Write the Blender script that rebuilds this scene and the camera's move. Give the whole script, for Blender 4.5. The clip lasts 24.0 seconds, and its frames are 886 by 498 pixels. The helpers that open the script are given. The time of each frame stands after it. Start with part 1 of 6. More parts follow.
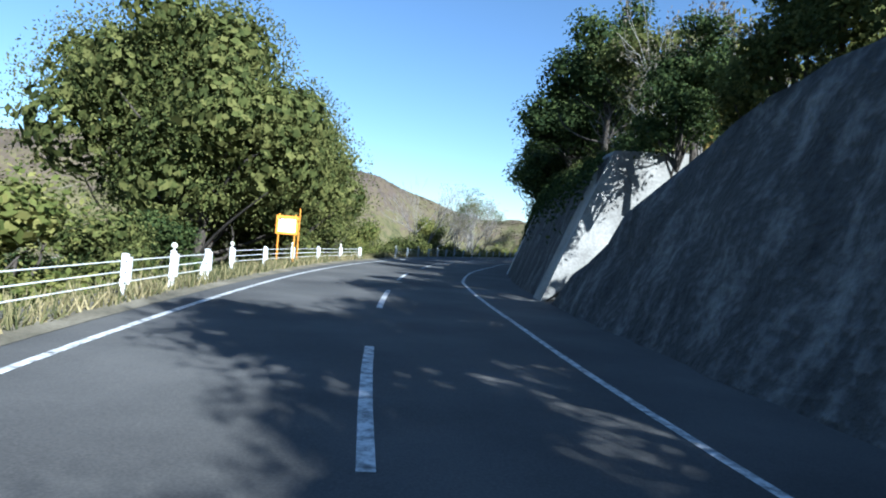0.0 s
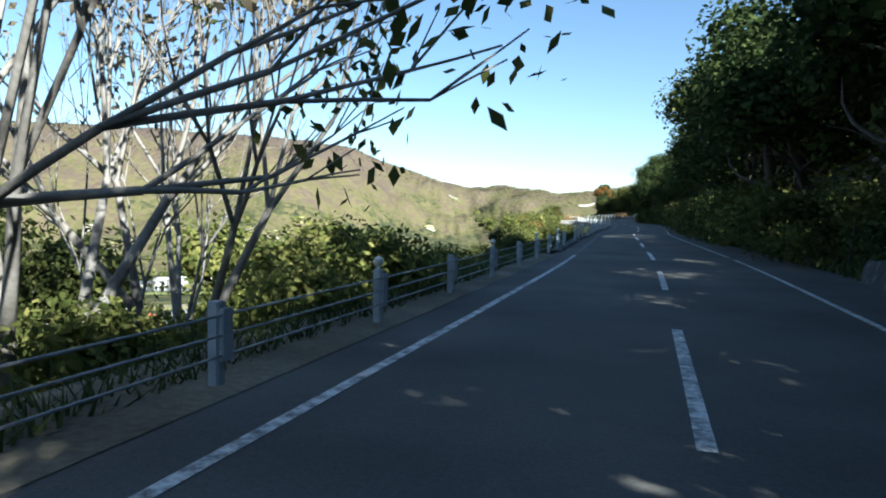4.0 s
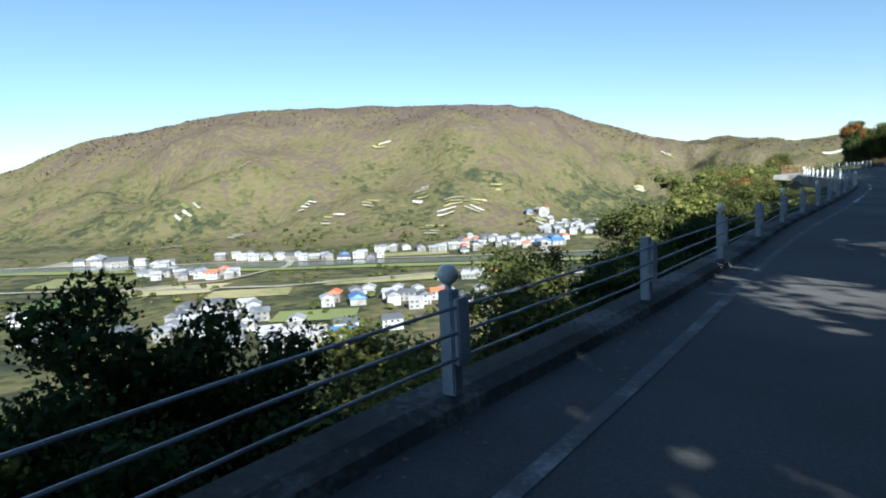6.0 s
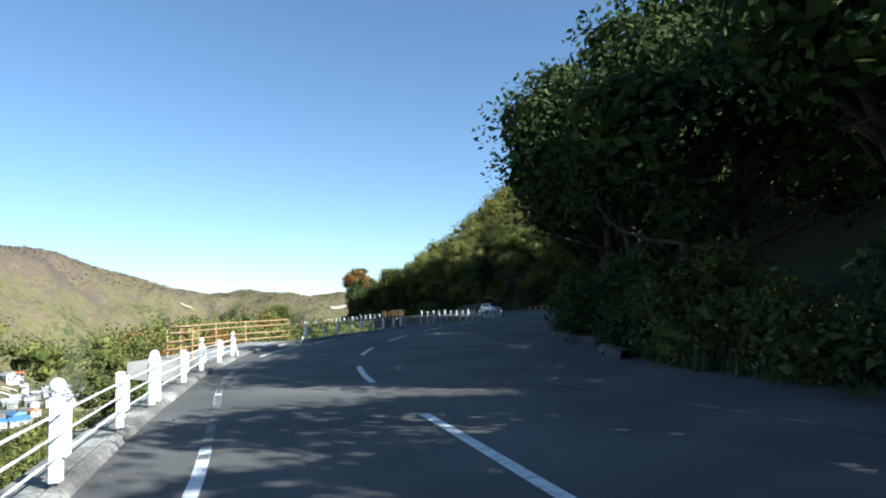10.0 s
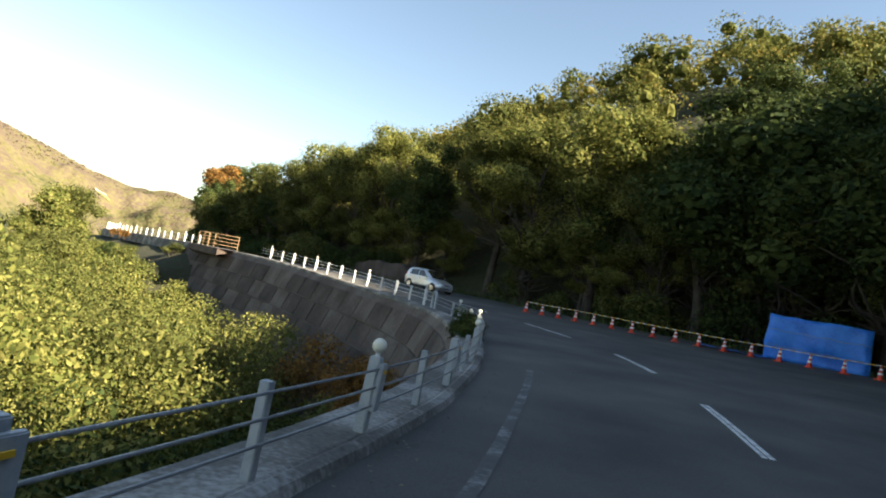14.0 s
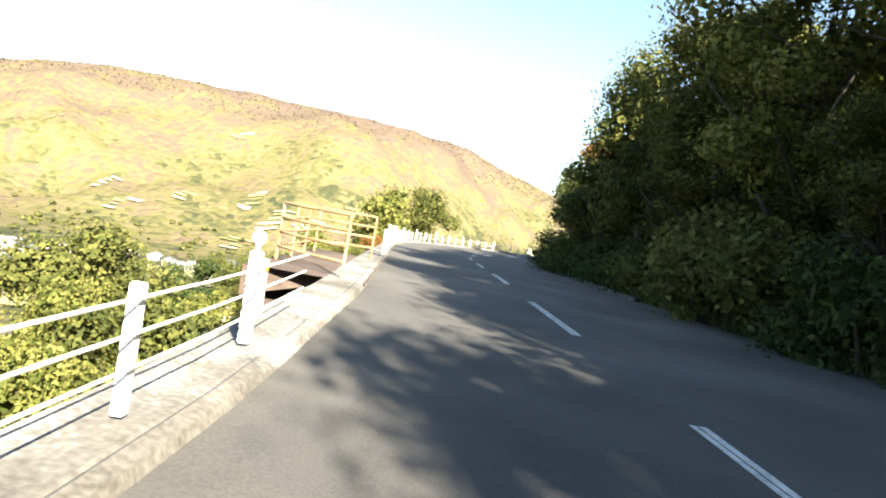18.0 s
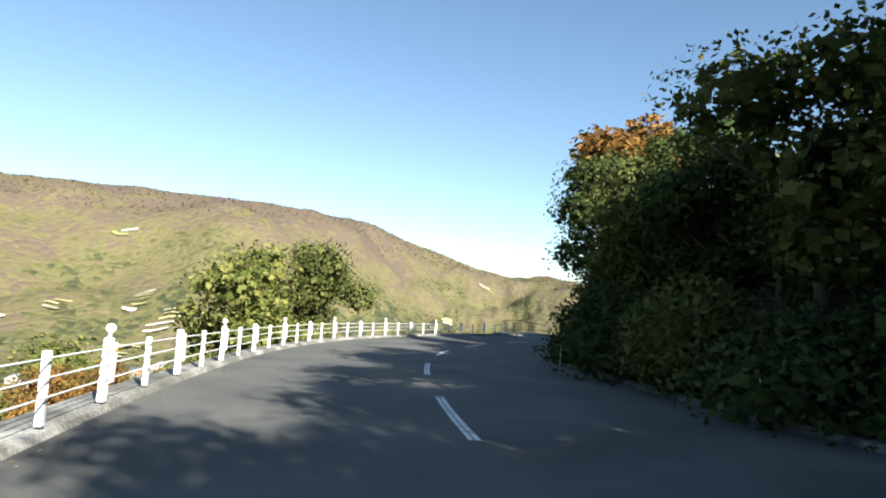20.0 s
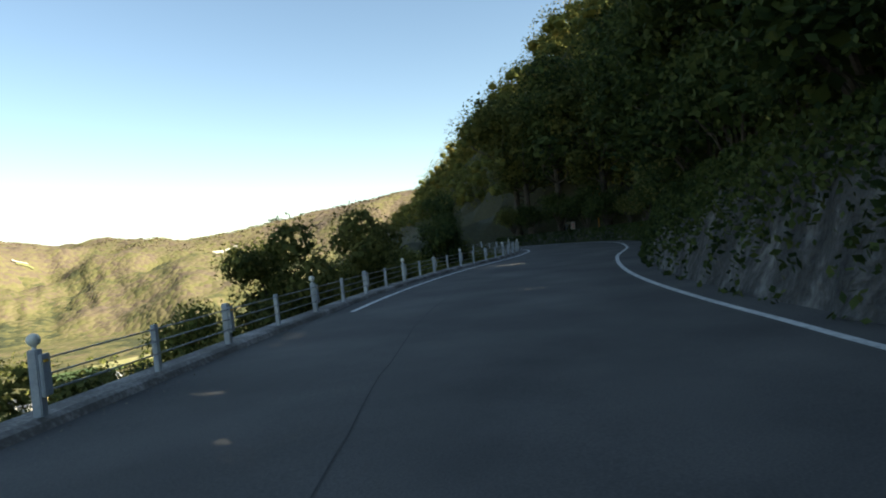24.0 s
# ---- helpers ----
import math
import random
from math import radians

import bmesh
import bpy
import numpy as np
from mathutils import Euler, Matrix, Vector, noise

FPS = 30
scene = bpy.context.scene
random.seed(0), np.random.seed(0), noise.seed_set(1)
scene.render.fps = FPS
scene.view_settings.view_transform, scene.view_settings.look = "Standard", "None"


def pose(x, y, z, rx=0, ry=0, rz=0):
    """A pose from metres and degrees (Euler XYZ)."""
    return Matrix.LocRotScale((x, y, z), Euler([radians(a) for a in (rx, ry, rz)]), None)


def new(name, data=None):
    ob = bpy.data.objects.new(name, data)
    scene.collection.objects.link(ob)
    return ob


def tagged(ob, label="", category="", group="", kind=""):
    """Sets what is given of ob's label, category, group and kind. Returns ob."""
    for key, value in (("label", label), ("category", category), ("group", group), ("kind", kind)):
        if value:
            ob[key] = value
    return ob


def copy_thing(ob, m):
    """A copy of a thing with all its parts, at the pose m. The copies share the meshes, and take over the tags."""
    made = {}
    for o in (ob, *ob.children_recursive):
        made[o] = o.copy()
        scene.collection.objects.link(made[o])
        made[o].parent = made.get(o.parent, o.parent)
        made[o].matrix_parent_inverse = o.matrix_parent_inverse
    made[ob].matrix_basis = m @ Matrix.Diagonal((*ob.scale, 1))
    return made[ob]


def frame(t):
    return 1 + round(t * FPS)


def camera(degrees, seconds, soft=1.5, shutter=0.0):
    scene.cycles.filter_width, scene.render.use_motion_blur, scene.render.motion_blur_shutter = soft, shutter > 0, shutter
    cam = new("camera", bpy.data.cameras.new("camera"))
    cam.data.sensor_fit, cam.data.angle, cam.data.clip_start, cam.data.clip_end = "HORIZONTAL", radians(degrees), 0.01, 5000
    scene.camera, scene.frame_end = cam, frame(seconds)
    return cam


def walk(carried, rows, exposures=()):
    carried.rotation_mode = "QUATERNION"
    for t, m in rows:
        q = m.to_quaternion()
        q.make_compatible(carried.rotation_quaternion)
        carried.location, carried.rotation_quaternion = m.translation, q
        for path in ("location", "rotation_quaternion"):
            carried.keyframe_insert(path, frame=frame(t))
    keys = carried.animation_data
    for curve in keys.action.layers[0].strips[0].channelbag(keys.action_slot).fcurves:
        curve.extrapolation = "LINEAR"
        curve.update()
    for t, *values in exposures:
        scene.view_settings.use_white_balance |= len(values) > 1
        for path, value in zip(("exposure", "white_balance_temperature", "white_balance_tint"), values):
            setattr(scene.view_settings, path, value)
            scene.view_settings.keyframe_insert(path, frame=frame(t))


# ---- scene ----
cam = camera(70.4, 24.0, 2.0)
ROWS = [
    (0, pose(0.00, 0.00, 1.50, 89.35, -4.87, -0.00)),
    (0.5, pose(-1.12, 9.23, 1.51, 91.47, 0.45, -5.12)),
    (1, pose(-1.79, 18.53, 1.52, 93.33, 7.20, -9.02)),
    (1.5, pose(-1.84, 27.98, 1.53, 94.89, 5.24, -13.10)),
    (2, pose(-1.12, 37.49, 1.53, 90.01, 0.92, -14.19)),
    (2.5, pose(0.37, 47.05, 1.53, 90.76, 0.43, -15.84)),
    (3, pose(2.59, 56.65, 1.54, 90.50, 0.63, -14.83)),
    (3.5, pose(5.33, 65.51, 1.54, 88.78, -1.25, -10.94)),
    (5.5, pose(16.49, 101.09, 1.56, 84.56, 7.26, 27.25)),
    (6, pose(19.23, 111.07, 1.55, 83.75, 2.37, 17.76)),
    (6.5, pose(21.83, 121.02, 1.55, 87.32, -2.74, -8.24)),
    (7, pose(25.59, 130.91, 1.46, 87.25, 1.24, -11.10)),
    (7.5, pose(28.41, 140.00, 1.57, 83.79, -6.51, -16.57)),
    (8, pose(30.83, 148.48, 1.49, 91.73, -12.63, -15.22)),
    (8.5, pose(33.31, 157.60, 1.61, 96.05, -7.57, -14.62)),
    (9, pose(34.78, 166.44, 1.39, 99.36, -6.02, -14.94)),
    (9.5, pose(36.57, 175.39, 1.66, 96.87, 2.60, -15.98)),
    (10, pose(37.62, 183.02, 1.64, 95.85, 2.41, -23.16)),
    (10.5, pose(39.73, 190.57, 1.72, 96.28, 4.95, -28.12)),
    (11, pose(42.01, 197.74, 1.74, 97.96, 3.34, -29.99)),
    (11.5, pose(44.89, 204.98, 1.76, 91.63, 5.59, -27.98)),
    (13.5, pose(62.19, 234.93, 2.34, 94.45, -0.05, -31.61)),
    (14, pose(67.10, 240.75, 2.32, 93.03, -11.50, -29.45)),
    (14.5, pose(71.30, 245.69, 2.22, 95.19, -13.12, -26.23)),
    (15, pose(75.67, 251.20, 2.25, 95.56, -10.59, -18.31)),
    (15.5, pose(79.15, 257.60, 2.25, 91.80, -12.00, -13.00)),
    (16, pose(81.60, 262.98, 2.32, 86.84, -10.64, -6.16)),
    (16.5, pose(82.55, 268.60, 2.45, 90.40, -13.90, 3.20)),
    (17, pose(82.36, 274.92, 2.79, 87.88, -13.54, 4.83)),
    (17.5, pose(82.62, 280.51, 2.85, 86.72, -11.95, 12.02)),
    (19.5, pose(78.34, 306.69, 2.63, 92.17, -5.49, 7.79)),
    (20, pose(76.44, 315.19, 2.37, 94.86, -4.08, 4.12)),
    (20.5, pose(75.06, 322.80, 2.14, 95.96, 3.24, -1.99)),
    (21, pose(74.25, 331.65, 1.79, 90.88, 3.59, -9.63)),
    (21.5, pose(74.10, 337.91, 1.70, 92.80, 3.22, -15.77)),
    (22, pose(74.41, 344.89, 1.55, 90.84, 3.01, -21.80)),
    (22.5, pose(75.72, 351.40, 1.44, 88.96, 4.12, -26.63)),
    (23, pose(77.50, 358.47, 1.36, 93.29, 8.84, -32.08)),
    (23.5, pose(81.01, 365.72, 1.32, 87.42, 8.80, -32.38)),
    (24, pose(85.17, 373.28, 1.30, 89.20, 6.19, -33.10)),
]
STOPS = [(0, 1.55, 5050, 5), (1, 2.0, 5650, 3), (2, 1.55, 5350, 3), (3, 1.95, 5650, 1), (6, 1.35, 5500, 4), (7, 1.35, 5650, 2), (8, 2.05, 6200, 1), (9, 1.9, 5500, 2), (10, 1.6, 5550, 3), (11, 1.77, 5750, 2), (13.5, 2.35, 7750, 7), (15.5, 2.3, 7650, 10), (16.1, 2.35, 7000, 9), (16.8, 2.65, 7150, 8), (17.5, 2.85, 7150, 8), (19.5, 2.0, 6550, 4), (21, 1.65, 5750, 5), (22, 1.6, 5550, 5), (24, 2.08, 7150, 3)]
walk(cam, ROWS, STOPS)

# ---- light ----
SUN_YAW, SUN_UP = -144.0, 30.5
a, e = radians(SUN_YAW), radians(SUN_UP)
TO_SUN = Vector((-math.sin(a) * math.cos(e), math.cos(a) * math.cos(e), math.sin(e)))
world = bpy.data.worlds.new("sky")
scene.world = world
world.use_nodes = True
wn = world.node_tree.nodes
sky = wn.new("ShaderNodeTexSky")
sky.sky_type = "NISHITA"
sky.sun_disc = False
sky.sun_elevation = e
sky.sun_rotation = math.atan2(TO_SUN.x, TO_SUN.y)
sky.air_density, sky.dust_density, sky.ozone_density = 1.0, 0.15, 1.6
wn["Background"].inputs["Strength"].default_value = 0.055
world.node_tree.links.new(sky.outputs[0], wn["Background"].inputs["Color"])
lamp = bpy.data.lights.new("sun", "SUN")
lamp.energy, lamp.angle, lamp.color = 5.0, radians(0.5), (1.0, 0.93, 0.82)
sun = new("sun", lamp)
sun.rotation_mode = "QUATERNION"
sun.rotation_quaternion = TO_SUN.to_track_quat("Z", "Y")

# ---- materials ----
def material(name, colors, rough=0.8, scale=3.0, fine=40.0, bump=0.15, metal=0.0, per_object=0.0, per_island=0.0, spec=0.4, dist=0.02, leaf=0.0):
    """Two scales of noise between the given colours, with fine relief."""
    m = bpy.data.materials.new(name)
    m.use_nodes = True
    n, l = m.node_tree.nodes, m.node_tree.links
    bsdf = n["Principled BSDF"]
    geo = n.new("ShaderNodeNewGeometry")
    big, small = n.new("ShaderNodeTexNoise"), n.new("ShaderNodeTexNoise")
    for t, s in ((big, scale), (small, fine)):
        t.inputs["Scale"].default_value = s
        t.inputs["Detail"].default_value = 5
        l.new(geo.outputs["Position"], t.inputs["Vector"])
    mix = n.new("ShaderNodeMath")
    mix.operation = "MULTIPLY_ADD"
    mix.inputs[1].default_value = 0.35
    l.new(small.outputs[0], mix.inputs[0])
    half = n.new("ShaderNodeMath")
    half.operation = "MULTIPLY"
    half.inputs[1].default_value = 0.65
    l.new(big.outputs[0], half.inputs[0])
    l.new(half.outputs[0], mix.inputs[2])
    value = mix.outputs[0]
    if per_object or per_island:
        add = n.new("ShaderNodeMath")
        add.operation = "MULTIPLY_ADD"
        add.inputs[1].default_value = per_object or per_island
        if per_object:
            src = n.new("ShaderNodeObjectInfo").outputs["Random"]
        else:
            src = geo.outputs["Random Per Island"]
        sub = n.new("ShaderNodeMath")
        sub.operation = "SUBTRACT"
        sub.inputs[1].default_value = 0.5
        l.new(src, sub.inputs[0])
        l.new(sub.outputs[0], add.inputs[0])
        l.new(value, add.inputs[2])
        value = add.outputs[0]
    ramp = n.new("ShaderNodeValToRGB")
    ramp.color_ramp.elements[0].position = 0.30
    ramp.color_ramp.elements[1].position = 0.70
    for k in range(len(colors) - 2):
        ramp.color_ramp.elements.new(0.30 + 0.4 * (k + 1) / (len(colors) - 1))
    for el, c in zip(ramp.color_ramp.elements, colors):
        el.color = (*c, 1)
    l.new(value, ramp.inputs[0])
    l.new(ramp.outputs[0], bsdf.inputs["Base Color"])
    bsdf.inputs["Roughness"].default_value = rough
    bsdf.inputs["Metallic"].default_value = metal
    bsdf.inputs["Specular IOR Level"].default_value = spec
    if bump:
        b = n.new("ShaderNodeBump")
        b.inputs["Strength"].default_value = bump
        b.inputs["Distance"].default_value = dist
        l.new(small.outputs[0], b.inputs["Height"])
        l.new(b.outputs[0], bsdf.inputs["Normal"])
    if leaf:
        tr = n.new("ShaderNodeBsdfTranslucent")
        l.new(ramp.outputs[0], tr.inputs["Color"])
        ms = n.new("ShaderNodeMixShader")
        ms.inputs[0].default_value = leaf
        l.new(bsdf.outputs[0], ms.inputs[1])
        l.new(tr.outputs[0], ms.inputs[2])
        l.new(ms.outputs[0], n["Material Output"].inputs["Surface"])
    return m


ASPHALT = material("asphalt", [(0.036, 0.035, 0.034), (0.078, 0.075, 0.070), (0.128, 0.121, 0.111)], 0.9, 0.4, 45, 0.5, dist=0.008)
PAINT_LINE = material("road paint", [(0.16, 0.16, 0.16), (0.62, 0.62, 0.60), (0.78, 0.78, 0.75)], 0.6, 5, 22, 0.2)
PAINT_MID = material("chipped road paint", [(0.06, 0.06, 0.06), (0.30, 0.30, 0.29), (0.66, 0.66, 0.64), (0.74, 0.74, 0.72)], 0.7, 7, 26, 0.2)
PAINT_WORN = material("worn road paint", [(0.066, 0.065, 0.064), (0.088, 0.086, 0.084), (0.30, 0.29, 0.28)], 0.75, 2.5, 18, 0.2)
CONCRETE = material("weathered concrete", [(0.13, 0.12, 0.105), (0.27, 0.26, 0.235), (0.42, 0.40, 0.36)], 0.9, 0.7, 14, 0.35, dist=0.02)
# Darker copy of the ledge concrete; the shade is put into its colour
SHADELEDGE = material("shade-darkened kerb concrete", [(0.022, 0.022, 0.017), (0.062, 0.059, 0.049), (0.24, 0.23, 0.20)], 0.95, 0.9, 18, 0.35, dist=0.015)
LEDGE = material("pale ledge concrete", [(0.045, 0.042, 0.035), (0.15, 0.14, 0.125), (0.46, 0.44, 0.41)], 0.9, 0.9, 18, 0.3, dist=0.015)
WALLSTONE = material("rough sprayed wall", [(0.020, 0.021, 0.021), (0.060, 0.060, 0.058), (0.20, 0.197, 0.19)], 0.95, 0.6, 6.5, 0.9, dist=0.16)
wn_ = WALLSTONE.node_tree
streak = wn_.nodes.new("ShaderNodeMapping")
streak.inputs["Scale"].default_value = (3.0, 3.0, 0.35)
for q in wn_.nodes:
    if q.bl_idname == "ShaderNodeTexNoise" and q.inputs["Scale"].default_value < 1:
        src = q.inputs["Vector"].links[0].from_socket
        wn_.links.new(src, streak.inputs["Vector"])
        wn_.links.new(streak.outputs[0], q.inputs["Vector"])
BLOCK = material("masonry block", [(0.042, 0.031, 0.026), (0.088, 0.064, 0.052), (0.16, 0.128, 0.108)], 0.95, 0.55, 9, 0.6, per_object=0.25, dist=0.04)
EARTH = material("dry earth and gravel", [(0.075, 0.066, 0.042), (0.15, 0.13, 0.088), (0.26, 0.23, 0.17)], 0.95, 0.8, 14, 0.5, dist=0.03)
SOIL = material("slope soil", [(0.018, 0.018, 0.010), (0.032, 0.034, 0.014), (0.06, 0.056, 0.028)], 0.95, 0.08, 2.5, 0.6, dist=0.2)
# Also on shaded fence runs, where this grey carries the shade
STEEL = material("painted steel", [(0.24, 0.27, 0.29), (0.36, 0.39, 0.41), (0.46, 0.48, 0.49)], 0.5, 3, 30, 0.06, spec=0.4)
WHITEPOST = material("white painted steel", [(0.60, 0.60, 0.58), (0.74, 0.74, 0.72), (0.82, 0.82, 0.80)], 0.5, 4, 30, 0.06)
BALL = material("cream reflector", [(0.66, 0.64, 0.52), (0.74, 0.72, 0.60), (0.80, 0.78, 0.68)], 0.3, 6, 30, 0.03)
AMBER = material("amber reflector", [(0.75, 0.42, 0.03), (0.85, 0.50, 0.04)], 0.3, 6, 40, 0.0)
CABLE = material("wire rope", [(0.16, 0.17, 0.18), (0.26, 0.27, 0.28), (0.36, 0.37, 0.38)], 0.45, 8, 90, 0.3, metal=0.4)
RUST = material("rusty tan pipe", [(0.16, 0.085, 0.04), (0.32, 0.20, 0.10), (0.45, 0.33, 0.20)], 0.8, 3, 25, 0.2)
DARKPIPE = material("dark pipe", [(0.03, 0.03, 0.03), (0.06, 0.058, 0.055)], 0.6, 3, 25, 0.1)
BARK = material("bark", [(0.025, 0.020, 0.015), (0.055, 0.045, 0.035), (0.10, 0.085, 0.07)], 0.95, 2, 16, 0.7, dist=0.03)
PALEBARK = material("pale bark", [(0.13, 0.115, 0.10), (0.22, 0.20, 0.175), (0.32, 0.30, 0.27)], 0.9, 2, 16, 0.4)
LEAF_DARK = material("dark evergreen leaves", [(0.020, 0.034, 0.012), (0.040, 0.060, 0.018), (0.075, 0.095, 0.028)], 0.85, 0.25, 3, 0.0, per_island=0.5, spec=0.12, leaf=0.25)
LEAF_OLIVE = material("olive leaves", [(0.046, 0.058, 0.017), (0.088, 0.100, 0.028), (0.150, 0.150, 0.046)], 0.85, 0.22, 3, 0.0, per_island=0.5, spec=0.12, leaf=0.3)
LEAF_YELLOW = material("yellow green leaves", [(0.070, 0.088, 0.022), (0.145, 0.158, 0.042), (0.24, 0.228, 0.070)], 0.85, 0.3, 3, 0.0, per_island=0.55, spec=0.12, leaf=0.35)
LEAF_RUST = material("autumn leaves", [(0.09, 0.05, 0.018), (0.18, 0.09, 0.028), (0.28, 0.15, 0.04)], 0.85, 0.3, 3, 0.0, per_island=0.5, spec=0.12, leaf=0.3)
LEAF_BROWN = material("dry brown leaves", [(0.08, 0.065, 0.04), (0.15, 0.125, 0.08), (0.23, 0.20, 0.14)], 0.85, 0.3, 3, 0.0, per_island=0.5, spec=0.12, leaf=0.3)
LEAF_WOODS = material("mixed woodland leaves", [(0.040, 0.054, 0.016), (0.090, 0.105, 0.028), (0.165, 0.160, 0.042), (0.23, 0.165, 0.048)], 0.85, 0.10, 0.8, 0.0, per_island=0.22, spec=0.12, leaf=0.3)
GRASS = material("verge grass", [(0.05, 0.06, 0.018), (0.17, 0.15, 0.06), (0.34, 0.28, 0.14)], 0.8, 0.3, 4, 0.0, per_island=0.5, leaf=0.25)
GREENGRASS = material("green weeds", [(0.025, 0.04, 0.012), (0.05, 0.075, 0.02), (0.09, 0.11, 0.03)], 0.8, 0.3, 4, 0.0, per_island=0.5, leaf=0.25)
def mountain_material():
    """Mixed woods from afar: crowns of many tints, broad drifts, browner towards the ridges."""
    m = bpy.data.materials.new("wooded mountainside")
    m.use_nodes = True
    n, l = m.node_tree.nodes, m.node_tree.links
    bsdf = n["Principled BSDF"]
    geo = n.new("ShaderNodeNewGeometry")
    drift, tone = n.new("ShaderNodeTexNoise"), n.new("ShaderNodeTexNoise")
    crowns, groves = n.new("ShaderNodeTexVoronoi"), n.new("ShaderNodeTexVoronoi")
    drift.inputs["Scale"].default_value, drift.inputs["Detail"].default_value, drift.inputs["Roughness"].default_value = 0.0045, 8, 0.66
    tone.inputs["Scale"].default_value, tone.inputs["Detail"].default_value = 0.03, 6
    crowns.inputs["Scale"].default_value, groves.inputs["Scale"].default_value = 0.13, 0.028
    for t in (drift, tone, crowns, groves):
        l.new(geo.outputs["Position"], t.inputs["Vector"])

    def value(op, a_, b_, c_=None):
        q = n.new("ShaderNodeMath")
        q.operation = op
        for sock, x_ in zip(q.inputs, (a_, b_, c_)):
            if isinstance(x_, (int, float)):
                sock.default_value = x_
            elif x_ is not None:
                l.new(x_, sock)
        return q.outputs[0]

    one, many, place = (n.new("ShaderNodeSeparateColor"), n.new("ShaderNodeSeparateColor"), n.new("ShaderNodeSeparateXYZ"))
    l.new(crowns.outputs["Color"], one.inputs[0])
    l.new(groves.outputs["Color"], many.inputs[0])
    l.new(geo.outputs["Position"], place.inputs[0])
    high = value("MULTIPLY_ADD", place.outputs[2], 0.0018, 0.06)
    mix = value("ADD", value("MULTIPLY", one.outputs[0], 0.30), value("MULTIPLY", many.outputs[0], 0.20))
    mix = value("ADD", mix, value("MULTIPLY_ADD", tone.outputs[0], 0.36, -0.18))
    mix = value("ADD", mix, value("MULTIPLY_ADD", drift.outputs[0], 1.1, -0.42))
    mix = value("ADD", mix, high)
    ramp = n.new("ShaderNodeValToRGB")
    cols = [(0.05, (0.030, 0.036, 0.022)), (0.22, (0.060, 0.063, 0.030)), (0.36, (0.108, 0.100, 0.042)), (0.48, (0.126, 0.107, 0.056)), (0.62, (0.108, 0.084, 0.056)), (0.85, (0.098, 0.075, 0.061))]
    els = ramp.color_ramp.elements
    els[0].position, els[1].position = cols[0][0], cols[-1][0]
    for p, c in cols[1:-1]:
        els.new(p)
    for el, (p, c) in zip(els, cols):
        el.color = (*c, 1)
    l.new(mix, ramp.inputs[0])
    l.new(ramp.outputs[0], bsdf.inputs["Base Color"])
    bsdf.inputs["Roughness"].default_value = 0.95
    bsdf.inputs["Specular IOR Level"].default_value = 0.1
    b = n.new("ShaderNodeBump")
    b.inputs["Strength"].default_value, b.inputs["Distance"].default_value = 0.55, 3.0
    b.invert = True
    l.new(crowns.outputs["Distance"], b.inputs["Height"])
    l.new(b.outputs[0], bsdf.inputs["Normal"])
    return m


MOUNTAIN = mountain_material()
FIELD = material("fields", [(0.10, 0.12, 0.04), (0.24, 0.22, 0.09), (0.36, 0.31, 0.16)], 0.95, 0.012, 0.2, 0.1, per_object=0.4)
WATER = material("river water", [(0.04, 0.06, 0.06), (0.07, 0.09, 0.09)], 0.15, 0.02, 0.6, 0.05)
PLASTER = material("pale house wall", [(0.16, 0.145, 0.125), (0.27, 0.26, 0.24), (0.48, 0.47, 0.45)], 0.9, 0.3, 3, 0.1, per_object=0.5)
TILE = material("roof tiles", [(0.08, 0.085, 0.095), (0.17, 0.175, 0.19), (0.30, 0.29, 0.29)], 0.6, 0.2, 3, 0.2, per_object=0.9)
REDROOF = material("red roof", [(0.42, 0.11, 0.05), (0.52, 0.16, 0.08)], 0.7, 0.3, 4, 0.1)
PANE = material("house window", [(0.04, 0.05, 0.06), (0.07, 0.08, 0.09)], 0.15, 1, 5, 0.0)
TARP = material("blue tarpaulin", [(0.012, 0.12, 0.52), (0.020, 0.21, 0.74), (0.035, 0.29, 0.85)], 0.42, 1.5, 9, 0.25, dist=0.03)
ORANGE = material("orange sign paint", [(0.70, 0.24, 0.02), (0.82, 0.33, 0.03)], 0.5, 2, 20, 0.03)
WHITE = material("white sign face", [(0.70, 0.69, 0.65), (0.80, 0.79, 0.76)], 0.5, 2, 20, 0.02)
GREYBAR = material("faded lettering", [(0.42, 0.20, 0.06), (0.50, 0.27, 0.10)], 0.6, 5, 20, 0.0)
CONERED = material("cone red", [(0.62, 0.045, 0.018), (0.75, 0.07, 0.03)], 0.5, 5, 20, 0.03)
RUBBER = material("black rubber", [(0.012, 0.012, 0.012), (0.03, 0.03, 0.03)], 0.8, 8, 40, 0.1)
SILVER = material("silver car paint", [(0.58, 0.59, 0.60), (0.64, 0.65, 0.66)], 0.28, 1, 60, 0.0, metal=0.55)
CARGLASS = material("dark car glass", [(0.012, 0.014, 0.016), (0.02, 0.022, 0.024)], 0.06, 1, 5, 0.0, spec=0.7)
CHROME = material("bright alloy", [(0.45, 0.45, 0.46), (0.55, 0.55, 0.56)], 0.25, 3, 30, 0.0, metal=0.9)
HEADLAMP = material("headlamp glass", [(0.55, 0.57, 0.58), (0.68, 0.70, 0.70)], 0.08, 3, 30, 0.0, spec=0.8)
STAIN = material("moss green paint", [(0.02, 0.05, 0.035), (0.03, 0.07, 0.05)], 0.7, 2, 20, 0.1)


